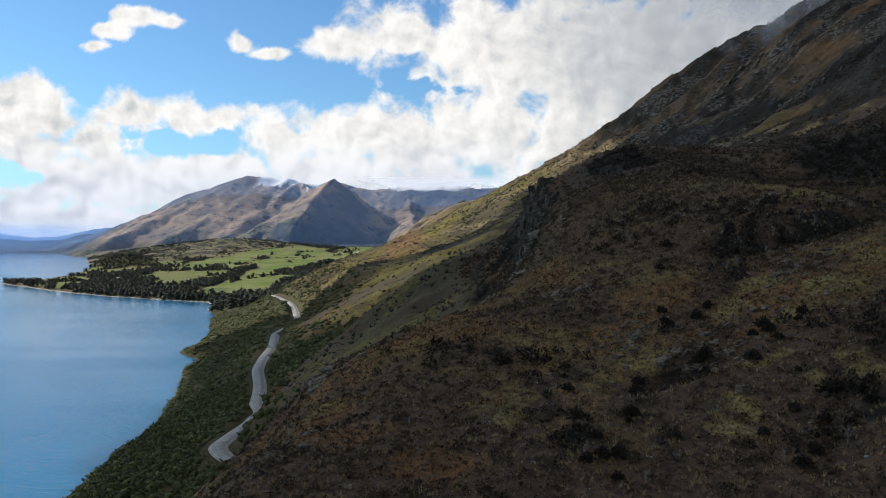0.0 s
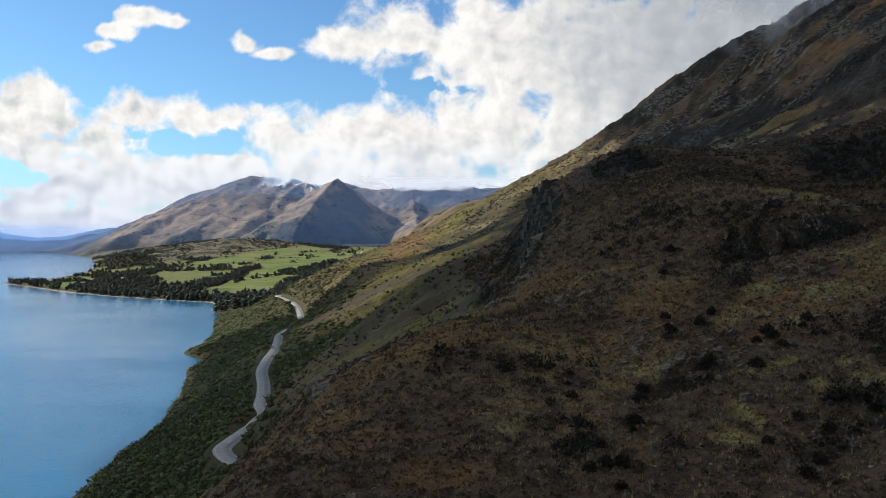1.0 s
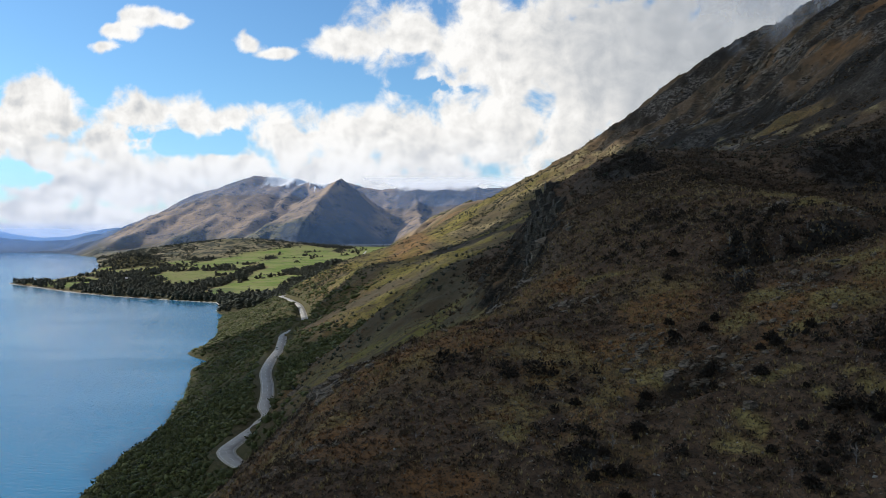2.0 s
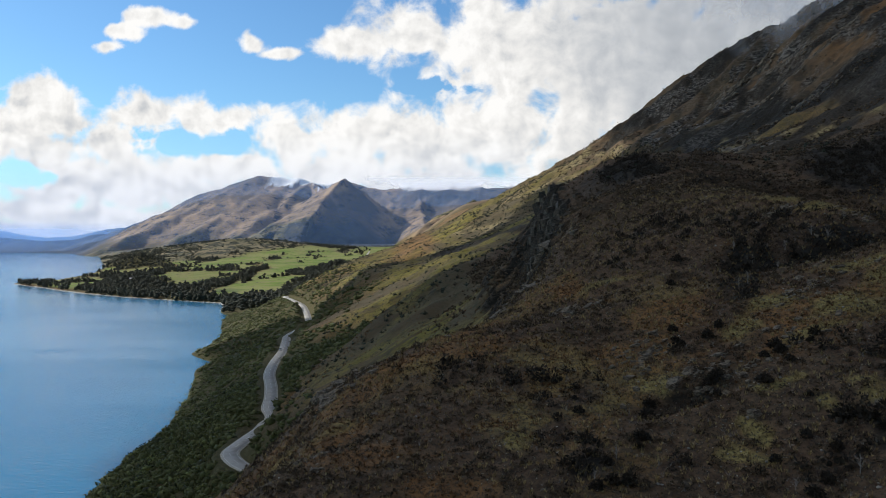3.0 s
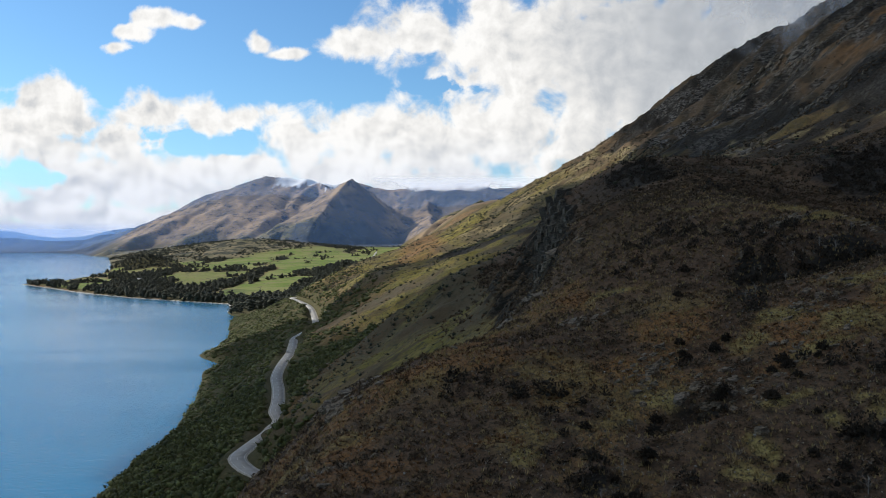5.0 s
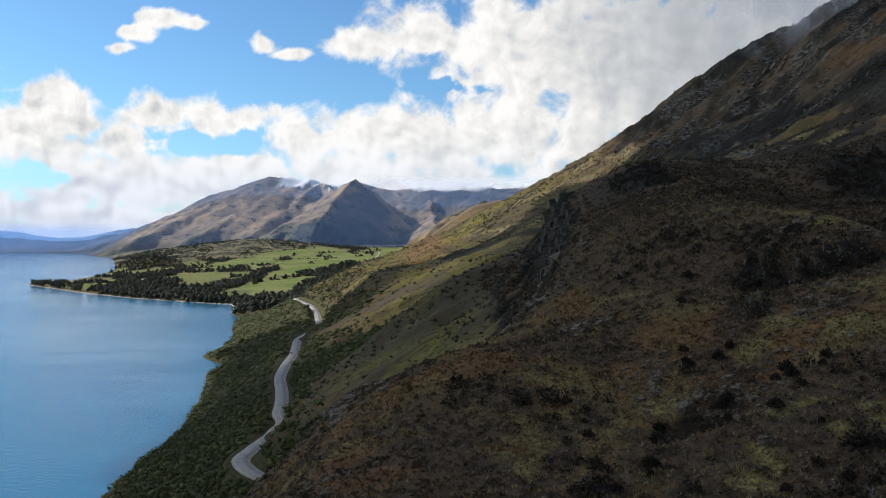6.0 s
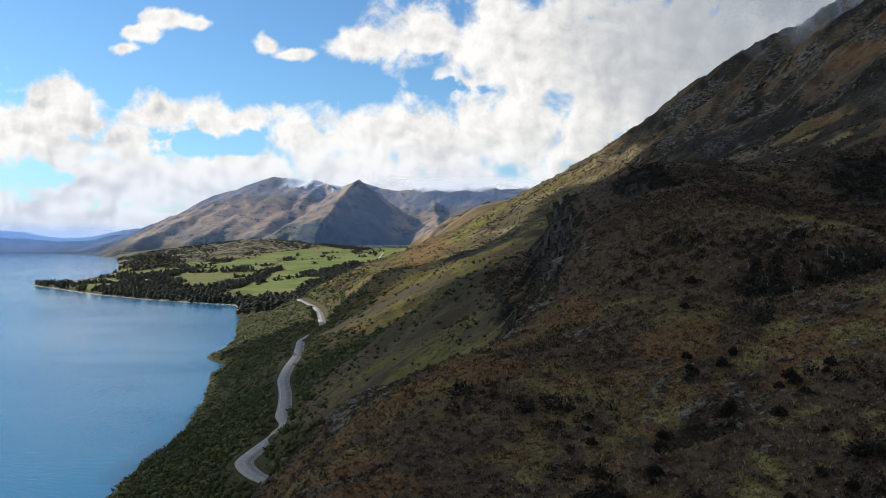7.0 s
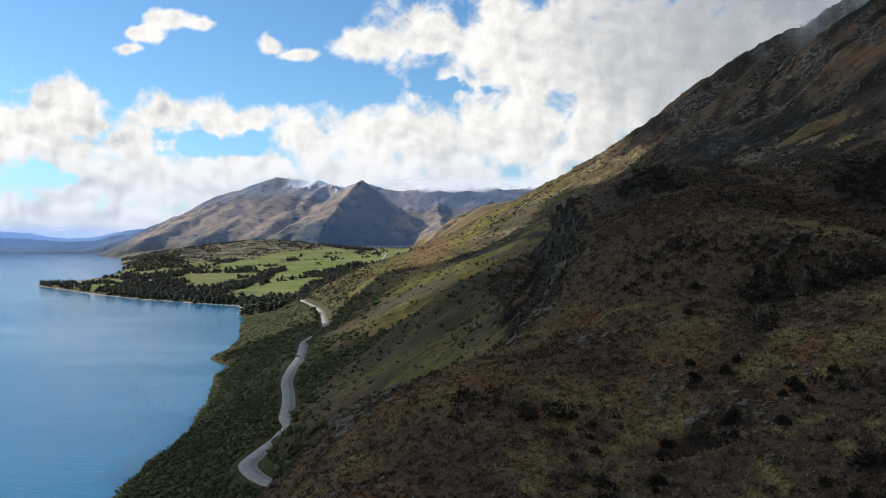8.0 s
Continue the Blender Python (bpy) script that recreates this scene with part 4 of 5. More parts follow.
def overhead_cloud():
    """An unseen broken cloud towards the sun, shaped to shade the near hillside."""
    xs, ys = np.linspace(-2300, 250, 180), np.linspace(-1300, 1700, 220)
    X, Y = np.meshgrid(xs, ys)
    north = 1108 - 10 * smooth(-1130, -1220, X) + 330 * smooth(-680, -585, X) + 50 * fbm(X, Y * 0 + 9, 120, 3)
    # its west edge follows the shore so that the lake stays sunlit
    edge = np.minimum.reduce([(north - Y) / 60, (Y + 1200) / 200, (X + 1148 - shore(Y - 414)) / 30, (-200 - X) / 70])
    body = np.clip(edge, -3, 1.2) + 0.5 * fbm(X, Y, 300, 5) * smooth(-1240, -1160, X)
    inside = body > 0
    depth = 26 * np.sqrt(np.clip(body, 0, 2))
    low, high = CLOUD_BASE - 0.25 * depth + 12 * fbm(X, Y, 90, 3), CLOUD_BASE + depth
    veil = np.full(X.shape, 0.73)
    for a, b, rx, ry, thin in THIN_CLOUD:
        veil = veil - thin * smooth(1.15, 0.35, np.hypot((X - a) / rx, (Y - b) / ry) + 0.5 * fbm(X, Y, 90, 4))
    veil = np.clip(veil + 0.25 * fbm(X, Y, 70, 4) * smooth(600, 750, Y), 0.12, 1)
    bm = bmesh.new()
    thin = bm.verts.layers.float.new("thick")
    vs = {}
    for i in range(X.shape[0]):
        for j in range(X.shape[1]):
            if inside[i, j]:
                vs[i, j] = pair = bm.verts.new((X[i, j], Y[i, j], low[i, j])), bm.verts.new((X[i, j], Y[i, j], high[i, j]))
                pair[0][thin] = pair[1][thin] = min(1.0, veil[i, j])
    for (i, j) in list(vs):
        if (i + 1, j) in vs and (i, j + 1) in vs and (i + 1, j + 1) in vs:
            a, b, c, d = vs[i, j], vs[i, j + 1], vs[i + 1, j + 1], vs[i + 1, j]
            bm.faces.new((d[0], c[0], b[0], a[0]))
            bm.faces.new((a[1], b[1], c[1], d[1]))
    me = bpy.data.meshes.new("cloud")
    bm.to_mesh(me)
    bm.free()
    for f in me.polygons:
        f.use_smooth = True
    me.materials.append(CLOUD)
    return tagged(new("cloud", me), "broad grey-white broken cloud, out of view, that shades the hillside", "cloud", kind="stuff")


overhead = overhead_cloud()


def heathy(x, y):
    """How shrubby the near slopes are."""
    n = np.maximum(smooth(-0.34, -0.02, fbm(x, y, 16, 4) + 0.4 * fbm(x + 9, y, 5, 2)), 0.8 * smooth(112, 128, y) * (x > 22))
    return np.clip(np.maximum(n * 0.9, patches(x, y, DARK_PATCHES)) * (1 - patches(x, y, GREEN_PATCHES)) * (1 - 0.6 * patches(x, y, FERN_PATCHES)) * (1 - 0.9 * patches(x, y, BLACK_PATCHES, 0.3)), 0, 1)


DARK_LEAF = leaf_material("dark_shrub_leaf", (0.060, 0.047, 0.034), (0.016, 0.013, 0.010))
SPRAYS = [merge([leaves(22, (0, 0, 0.25), (0.75, 0.75, 0.7), 0.44), leaves(6, (0, 0, 0.1), (0.4, 0.4, 0.4), 0.6)]) for i in range(8)]
SHRUBS = [merge([lump((0, 0, 0.2), (0.3, 0.3, 0.3)), leaves(12, (0, 0, 0.2), (0.45, 0.45, 0.45), 0.42), leaves(40, (0, 0, 0.3), (0.82, 0.82, 0.8), 0.34)]) for i in range(7)]
TUFTS = [tuft(11, 0.6, 0.9, 0.075) for i in range(8)]
FERNS = [tuft(10, 0.9, 0.55, 0.10) for i in range(6)]
CANOPY = [bush(3, 24, 0.85, 0.30) for i in range(8)]
CANOPY_FAR = [bush(2, 10, 0.85, 0.4) for i in range(5)]
DOTS = [bush(1, 9, 0.8, 0.6) for i in range(6)]
TWIGS = [twiggy(14) for i in range(6)]
STONES = [stone() for i in range(6)]


def near_slope_plants():
    on_spur = lambda x, y: wedge(x, y) * (x > -44)
    x, y = sown(64000, 56, 200, -44, 128, lambda x, y: on_spur(x, y) * (0.30 + 0.70 * (1 - heathy(x, y))))
    fern = patches(x, y, FERN_PATCHES) + 0.5 * smooth(0.0, 0.2, fbm(x, y, 25, 3)) > rng.rand(len(x))
    scatter("tussock_grass", TUFTS, x[~fern], y[~fern], 0.24 + 0.42 * rng.rand((~fern).sum()), TUFT_LEAF, "straw and olive tussock grass on the near slope", "grass")
    scatter("bracken", FERNS, x[fern], y[fern], 0.35 + 0.4 * rng.rand(fern.sum()), FERN_LEAF, "rusty brown autumn bracken on the near slope", "bracken")
    x, y = sown(54000, 56, 215, -44, 138, lambda x, y: on_spur(x, y) * (0.08 + 0.62 * heathy(x, y) ** 1.3))
    scatter("heath_shrubs", SPRAYS, x, y, 0.18 + 0.5 * rng.rand(len(x)) ** 2, HEATH_LEAF, "low dark heath shrubs scattered over the near slope", "shrub", tall=0.7 + 0.4 * rng.rand(len(x)))
    x, y = sown(22000, 60, 300, -28, 175, lambda x, y: on_spur(x, y) * np.maximum(0.5 * patches(x, y, DARK_PATCHES, 0.5), 0.8 * patches(x, y, BLACK_PATCHES, 0.4)))
    scatter("tall_shrubs", SHRUBS, x, y, 0.35 + 0.75 * rng.rand(len(x)) ** 1.5, DARK_LEAF, "clumps of tall dark evergreen shrubs", "shrub", tall=0.9 + 0.6 * rng.rand(len(x)))
    x, y = sown(15000, 60, 200, -28, 128, lambda x, y: on_spur(x, y) * (0.16 + 0.4 * patches(x, y, DARK_PATCHES)))
    scatter("dead_shrubs", TWIGS, x, y, 0.25 + 0.65 * rng.rand(len(x)) ** 2, TWIG, "bare grey leafless twiggy shrubs among the heath", "shrub")
    x, y = sown(32000, 175, 350, 0, 230, lambda x, y: wedge(x, y) * (0.16 + 0.6 * smooth(-0.1, 0.2, fbm(x, y, 30, 4))) * (0.06 + 0.94 * smooth(26, 40, x + 8 * fbm(x, y, 20, 3))) * (ground(x, y, False) > 84) * (1 - patches(x, y, BLACK_PATCHES, 0.3)))
    scatter("hill_heath", DOTS, x, y, 0.3 + 0.75 * rng.rand(len(x)) ** 2, HEATH_LEAF, "dark heath covering the rounded spur", "shrub", tall=0.8 + 0.4 * rng.rand(len(x)))


near_slope_plants()


def gully_heath():
    x, y = sown(6500, 185, 330, -8, 34, lambda x, y: wedge(x, y) * (0.03 + 0.8 * smooth(6.5, 2.5, np.abs(x + 5 * fbm(x, y, 15, 3) - np.interp(y, [172, 225, 275, 330], [13, 20, 17, 10])))) * (ground(x, y, False) > 48) * (road_distance(x, y)[0] > 7))
    scatter("gully_heath", DOTS, x, y, 0.3 + 0.8 * rng.rand(len(x)) ** 2, HEATH_LEAF, "brown and dark heath in the gully", "shrub", tall=0.8 + 0.4 * rng.rand(len(x)))
    x, y = sown(12000, 190, 400, -60, 40, lambda x, y: wedge(x, y) * 0.3 * smooth(-0.1, 0.2, fbm(x, y, 24, 3)) * (ground(x, y, False) > 46) * (road_distance(x, y)[0] > 7))
    scatter("gully_tussock", FERNS, x, y, 0.6 + 0.5 * rng.rand(len(x)), FERN_LEAF, "rusty bracken and dry grass in the gully", "bracken")


gully_heath()


def lakeside_bush():
    def thick(x, y):
        z = ground(x, y, False)
        return (road_distance(x, y)[0] > 6.6 + 0.6 * (y > 560)) * (z > 0.4) * (1 - smooth(44, 66, z + 26 * fbm(x, y, 60, 4) - 8 * smooth(500, 900, y)))
    x, y = sown(9000, 20, 430, -162, -22, thick)
    scatter("lakeside_bush", CANOPY, x, y, 1.4 + 1.9 * rng.rand(len(x)) ** 1.8, BUSH_LEAF, "dense green and dark scrub below the road", "bush", sink=0.25, tall=0.6 + 0.5 * rng.rand(len(x)))
    x, y = sown(14000, 430, 1040, -350, -60, thick)
    scatter("far_bush", CANOPY_FAR, x, y, 1.1 + 3.0 * rng.rand(len(x)) ** 2.2, BUSH_LEAF, "green scrub covering the shore slope", "bush", sink=0.25, tall=0.45 + 0.45 * rng.rand(len(x)) ** 2)


lakeside_bush()


def hillside_scrub():
    def sparse(x, y):
        z = ground(x, y, False)
        lines = smooth(0.05, 0.3, ridged(x + 0.35 * y, y - 0.5 * x, 85, 3) * -1 + 0.35 * fbm(x, y, 30, 3))
        return (z > 46) * (road_distance(x, y)[0] > 5) * (0.10 + 0.45 * lines) * (0.7 + 1.9 * smooth(600, 720, y))
    x, y = sown(60000, 240, 1000, -170, 190, lambda x, y: sparse(x, y) * wedge(x, y))
    scatter("hillside_scrub", DOTS, x, y, 0.3 + 0.9 * rng.rand(len(x)) ** 3, TREE_LEAF, "dark shrubs dotted over the grassy hillside", "shrub", tall=0.9 + 0.3 * rng.rand(len(x)))
    x, y = sown(24000, 300, 950, 110, 420, lambda x, y: wedge(x, y) * (0.04 + 0.7 * smooth(0.0, 0.16, fbm(x * 0.3 + 0.2 * y + 90, y - 0.25 * x, 34, 4) + 0.3 * fbm(x, y, 60, 5))))
    scatter("mountain_scrub", DOTS, x, y, 0.5 + 0.8 * rng.rand(len(x)) ** 1.8, HEATH_LEAF, "dark scrub between the mountain crags", "shrub")


hillside_scrub()


# ---------------------------------------------------------------- rocks
def stone_material(name, dark, light):
    m, N, bsdf = material(name)
    p = place(N)
    n = N.noise(N.vec("MULTIPLY", p, (1, 1, 2.5)), 1.6, 8, 0.7, 0.3)
    c = N.mix(N.step(0.35, 0.65, n), dark, light)
    c = N.mix(N.step(0.58, 0.70, N.noise(p, 0.7, 5, 0.6)), c, (0.085, 0.080, 0.045))
    c = N.mix(N.step(0.60, 0.68, N.noise(p, 4.0, 4, 0.6)), c, (0.045, 0.043, 0.040))
    N.put(bsdf, "Base Color", c)
    bsdf.inputs["Roughness"].default_value = 0.9
    bump(N, bsdf, n, 0.8, 0.25)
    return m


SCHIST = stone_material("schist", (0.042, 0.033, 0.023), (0.230, 0.186, 0.134))
DARK_SCHIST = stone_material("darker_schist", (0.016, 0.014, 0.011), (0.105, 0.088, 0.066))


def slab_mesh(k, mat):
    """A chipped, angular block of layered schist."""
    bm = bmesh.new()
    vs = bmesh.ops.create_icosphere(bm, subdivisions=2, radius=1.0)["verts"]
    for v in vs:
        c = Vector([math.copysign(abs(a) ** 0.4, a) for a in v.co])
        c *= 1 + 0.42 * noise.noise(v.co * 1.7 + Vector((k * 3.1, k, 0)))
        c.z = round(c.z * 3.2 + 0.4 * noise.noise(c * 2)) / 3.2 + 0.05 * c.x
        v.co = c
    me = bpy.data.meshes.new("slab")
    bm.to_mesh(me)
    bm.free()
    me.materials.append(mat)
    return me


SLABS = [slab_mesh(k, SCHIST) for k in range(9)]
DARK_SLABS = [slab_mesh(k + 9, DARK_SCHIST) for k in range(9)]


def rock_outcrop(x, y, spread, count, size, label, category="rock outcrop", lean=0.5, along=0.0, upright=False):
    """A cluster of slabs breaking out of the slope."""
    px = np.array([random.gauss(0, spread[0] * 0.5) for i in range(count)])
    py = np.array([random.gauss(0, spread[1] * 0.5) for i in range(count)])
    px, py = px * math.cos(along) - py * math.sin(along), px * math.sin(along) + py * math.cos(along)
    h = ground(x + px, y + py)
    z0 = float(h.min())
    base = new("rock_outcrop")
    base.location = (x, y, z0)
    for i in range(count):
        s = size * random.uniform(0.35, 1.1)
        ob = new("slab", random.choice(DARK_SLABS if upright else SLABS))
        ob.parent = base
        ob.location = (px[i], py[i], h[i] - z0 + s * random.uniform(-0.22, 0.05))
        ob.rotation_euler = (random.uniform(-0.25, 0.3), -lean + random.uniform(-0.3, 0.3), along + random.uniform(-0.6, 0.6))
        ob.scale = (s * random.uniform(0.7, 1.5), s * random.uniform(0.45, 0.9), s * random.uniform(0.25, 0.6))
        if upright:
            ob.rotation_euler.y = random.uniform(-0.35, 0.15)
            ob.scale = (s * random.uniform(0.5, 1.0), s * random.uniform(0.35, 0.8), s * random.uniform(0.8, 1.7))
    return tagged(base, label, category, group="outcrops on the hillside")


NEAR_OUTCROPS = [(-20, 131, 5, 8, 16, 1.5), (-17, 116, 4, 6, 10, 1.1), (24, 97, 5, 3, 22, 0.6), (28, 90, 6, 2.5, 18, 0.8), (18, 118, 4, 3, 12, 0.9),
                 (52, 108, 7, 3, 16, 0.7), (44, 96, 4, 3, 10, 0.6), (60, 141, 9, 3, 16, 0.9), (78, 143, 3, 3, 8, 1.1), (6, 137, 3, 6, 16, 1.1),
                 (-14, 84, 4, 4, 9, 0.8), (-24, 140, 4, 7, 20, 1.2), (-34, 205, 5, 10, 18, 1.6), (-28, 250, 5, 12, 18, 1.5), (-62, 300, 4, 9, 16, 1.4), (-60, 335, 4, 10, 14, 1.3), (14, 152, 3, 8, 20, 1.3), (20, 172, 3, 9, 20, 1.6)]
SMALL_OUTCROPS = [(31, 88, 6, 2.5, 26, 0.5), (25, 100, 4, 2, 26, 0.45), (20.5, 118, 3, 2, 18, 0.5), (48, 106, 3, 4, 22, 0.5), (36, 90, 4, 1.5, 14, 0.5), (57, 116, 6, 1.6, 20, 0.5), (70, 134, 2, 5, 18, 0.6)]
for a, b, sx, sy, n, s in NEAR_OUTCROPS + SMALL_OUTCROPS:
    rock_outcrop(a, b, (sx, sy), n, s, "grey lichen-spotted schist outcrop in brown heath", lean=0.3, along=0.5)

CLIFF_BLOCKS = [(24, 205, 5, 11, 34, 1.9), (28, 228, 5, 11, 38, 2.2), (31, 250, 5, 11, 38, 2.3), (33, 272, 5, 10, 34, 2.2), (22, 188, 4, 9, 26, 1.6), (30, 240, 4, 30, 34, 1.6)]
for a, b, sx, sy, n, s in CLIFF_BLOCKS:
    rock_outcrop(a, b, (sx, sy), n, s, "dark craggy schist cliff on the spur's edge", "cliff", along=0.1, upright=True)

CRAGS = [(262, 735, 12, 30, 40, 3.0), (245, 690, 10, 26, 34, 2.6), (282, 700, 12, 28, 40, 3.0), (270, 640, 10, 26, 34, 2.6), (300, 640, 9, 22, 30, 2.6), (255, 590, 10, 24, 32, 2.2),
         (290, 580, 9, 20, 26, 2.2), (205, 640, 12, 22, 26, 1.8), (185, 700, 14, 22, 28, 1.8), (170, 760, 16, 18, 26, 1.8), (225, 560, 10, 22, 28, 1.8), (235, 500, 10, 18, 26, 1.7),
         (205, 480, 14, 14, 28, 1.5), (180, 470, 12, 12, 20, 1.4)]
for a, b, sx, sy, n, s in CRAGS:
    rock_outcrop(a, b, (sx, sy), n, s, "pale grey schist crag on the mountain flank", "crag", lean=0.75, along=0.35)


def boulder():
    return tagged(new("boulder", SLABS[2]), "small pale grey boulder lying in the heath", "boulder", group="boulders on the near slope")


PALE_STONE = leaf_material("pale_stone", (0.46, 0.43, 0.38), (0.16, 0.15, 0.13))
first = boulder()
first.matrix_basis = pose(31.4, 80, float(ground(np.array([31.4]), np.array([80.0]))[0]), 0, 0, 20)
first.scale = (0.6, 0.5, 0.45)
for i in range(45):
    b = random.uniform(64, 135)
    a = random.uniform(-0.25 * b + 4, 0.56 * b)
    s = random.uniform(0.12, 0.4)
    ob = copy_thing(first, pose(a, b, float(ground(np.array([a]), np.array([b]))[0]) - 0.05, random.uniform(-15, 15), random.uniform(-15, 15), random.uniform(0, 360)))
    ob.scale = (s, s * random.uniform(0.7, 1.1), s * random.uniform(0.6, 1.0))

x, y = sown(14000, 58, 200, -28, 118, lambda x, y: wedge(x, y) * (0.05 + 0.3 * smooth(0.1, 0.3, fbm(x - 30, y, 9, 3)) + 0.8 * patches(x, y, STONE_PATCHES)))
scatter("loose_stones", STONES, x, y, 0.05 + 0.20 * rng.rand(len(x)) ** 3, PALE_STONE, "loose pale stones between the tussocks", "stones")


# ---------------------------------------------------------------- single shrubs and dead trees on the near slope
def upright_shrub(k):
    base = new("shrub")
    stem = []
    for i in range(4):
        a = 1.57 * i + rng.rand()
        tip, w = np.array([math.cos(a) * 0.35, math.sin(a) * 0.35, 0.7]), np.array([-math.sin(a), math.cos(a), 0]) * 0.03
        root = np.array([math.cos(a) * 0.05, math.sin(a) * 0.05, -0.1])
        stem.append((np.stack([root - w, root + w, tip + w * 0.4, tip - w * 0.4]), [(0, 1, 2), (0, 2, 3)]))
    for name, vf, mat in (("stem", merge(stem), BARK), ("foliage", merge([lump((0, 0, 0.3), (0.22, 0.22, 0.3)), leaves(60, (0, 0, 0.25), (0.36, 0.36, 0.42), 0.3), leaves(110, (0, 0, 0.4), (0.62, 0.62, 0.62), 0.26), leaves(60, (0.25, 0.1, 0.3), (0.6, 0.6, 0.45), 0.24), leaves(50, (-0.2, -0.25, 0.3), (0.55, 0.55, 0.5), 0.22)]), DARK_LEAF)):
        new(name, mesh_of(name, vf, mat)).parent = base
    return tagged(base, "bushy dark evergreen shrub among dry grass", "shrub", group="shrubs on the near slope")


def dead_tree(k):
    base = new("dead_tree")
    ring = [(math.cos(a), math.sin(a)) for a in np.linspace(0, 6.283, 6)[:-1]]
    v = np.array([(c * r, s * r, h) for r, h in ((0.03, -0.1), (0.02, 0.5), (0.006, 1.0)) for c, s in ring])
    f = [(r * 5 + i, r * 5 + (i + 1) % 5, r * 5 + 5 + (i + 1) % 5) for r in (0, 1) for i in range(5)] + [(r * 5 + i, r * 5 + 5 + (i + 1) % 5, r * 5 + 5 + i) for r in (0, 1) for i in range(5)]
    new("trunk", mesh_of("trunk", (v, f), TWIG)).parent = base
    for i in range(5):
        ob = new("branch", mesh_of("branch", twiggy(9), TWIG))
        ob.parent = base
        ob.location = (0, 0, 0.25 + 0.14 * i)
        ob.scale = (0.75, 0.75, 0.5)
    return tagged(base, "bare grey dead tree standing in dark heath", "tree", group="dead trees on the near slope")


def mesh_of(name, vf, mat):
    me = bpy.data.meshes.new(name)
    me.from_pydata([tuple(p) for p in vf[0]], [], [tuple(int(i) for i in t) for t in vf[1]])
    me.materials.append(mat)
    return me


def planted(master, spots, low, high):
    """Copies of a plant at the given places, after the first."""
    for n, (a, b) in enumerate(spots):
        z = float(ground(np.array([a]), np.array([b]))[0])
        h = random.uniform(low, high)
        m = pose(a, b, z - 0.05, 0, 0, random.uniform(0, 360))
        ob = master if n == 0 else copy_thing(master, m)
        ob.matrix_basis = m
        ob.scale = (h * random.uniform(0.8, 1.1), h * random.uniform(0.8, 1.1), h)


def around(spots, per):
    return [(a + random.gauss(0, r * 0.8), b + random.gauss(0, l * 0.8)) for a, b, r, l in spots for i in range(per)]


clumps = around(DARK_PATCHES[2:10], 8)
for k in range(3):
    planted(upright_shrub(k), clumps[k::3], 0.5, 1.15)
snags = around([(52, 124, 7, 6), (58, 131, 8, 5), (68, 128, 6, 5), (16, 71, 5, 4), (38, 72, 6, 4), (46, 110, 5, 5)], 3)
for k in range(3):
    planted(dead_tree(k), snags[k::3], 0.9, 1.9)


# ---------------------------------------------------------------- woods on the valley floor
def tree_shape(height, width, parts, conifer=False):
    trunk = []
    ring = np.array([(math.cos(a), math.sin(a)) for a in np.linspace(0, 6.283, 7)[:-1]])
    rad = [0.028, 0.02, 0.004]
    lev = [0.0, 0.45, 0.9]
    v = np.concatenate([np.column_stack([ring * r * height, np.full(6, l * height)]) for r, l in zip(rad, lev)])
    f = []
    for k in range(2):
        for i in range(6):
            a, b, c, d = k * 6 + i, k * 6 + (i + 1) % 6, k * 6 + 6 + (i + 1) % 6, k * 6 + 6 + i
            f += [(a, b, c), (a, c, d)]
    crown = []
    for i in range(parts):
        h = (0.22 + 0.72 * (i + 0.5) / parts)
        w = width * (1.0 - h) * 1.15 + 0.06 * width if conifer else width * (0.55 + 0.45 * math.sin(3.1 * h))
        a = rng.rand() * 6.283
        off = 0.15 * w if conifer else 0.55 * w * rng.rand()
        s = w * (0.85 if conifer else 0.42 + 0.2 * rng.rand())
        crown.append(lump((math.cos(a) * off, math.sin(a) * off, h * height), (s, s, s * (0.6 if conifer else 0.8)), 0.35))
    crown.append(leaves(34, (0, 0, height * 0.58), (width * 0.82, width * 0.82, height * 0.40), 0.20 * width, -0.6))
    return (v, np.array(f)), merge(crown)


TREE_SHAPES = [tree_shape(1.0, 0.36 + 0.14 * rng.rand(), 6) for i in range(4)] + [tree_shape(1.0, 0.22, 7, True) for i in range(2)]
WOOD = [merge([t, c]) for t, c in TREE_SHAPES]


def single_tree(k, m):
    trunk, crown = TREE_SHAPES[k]
    base = new("tree")
    for name, vf, mat in (("trunk", trunk, BARK), ("crown", crown, TREE_LEAF)):
        ob = new(name, mesh_of(name, vf, mat))
        ob.parent = base
    base.matrix_basis = m
    return tagged(base, "dark round-crowned tree on the lake shore" if k < 4 else "tall dark conifer above the lake shore", "tree", group="trees along the shore")


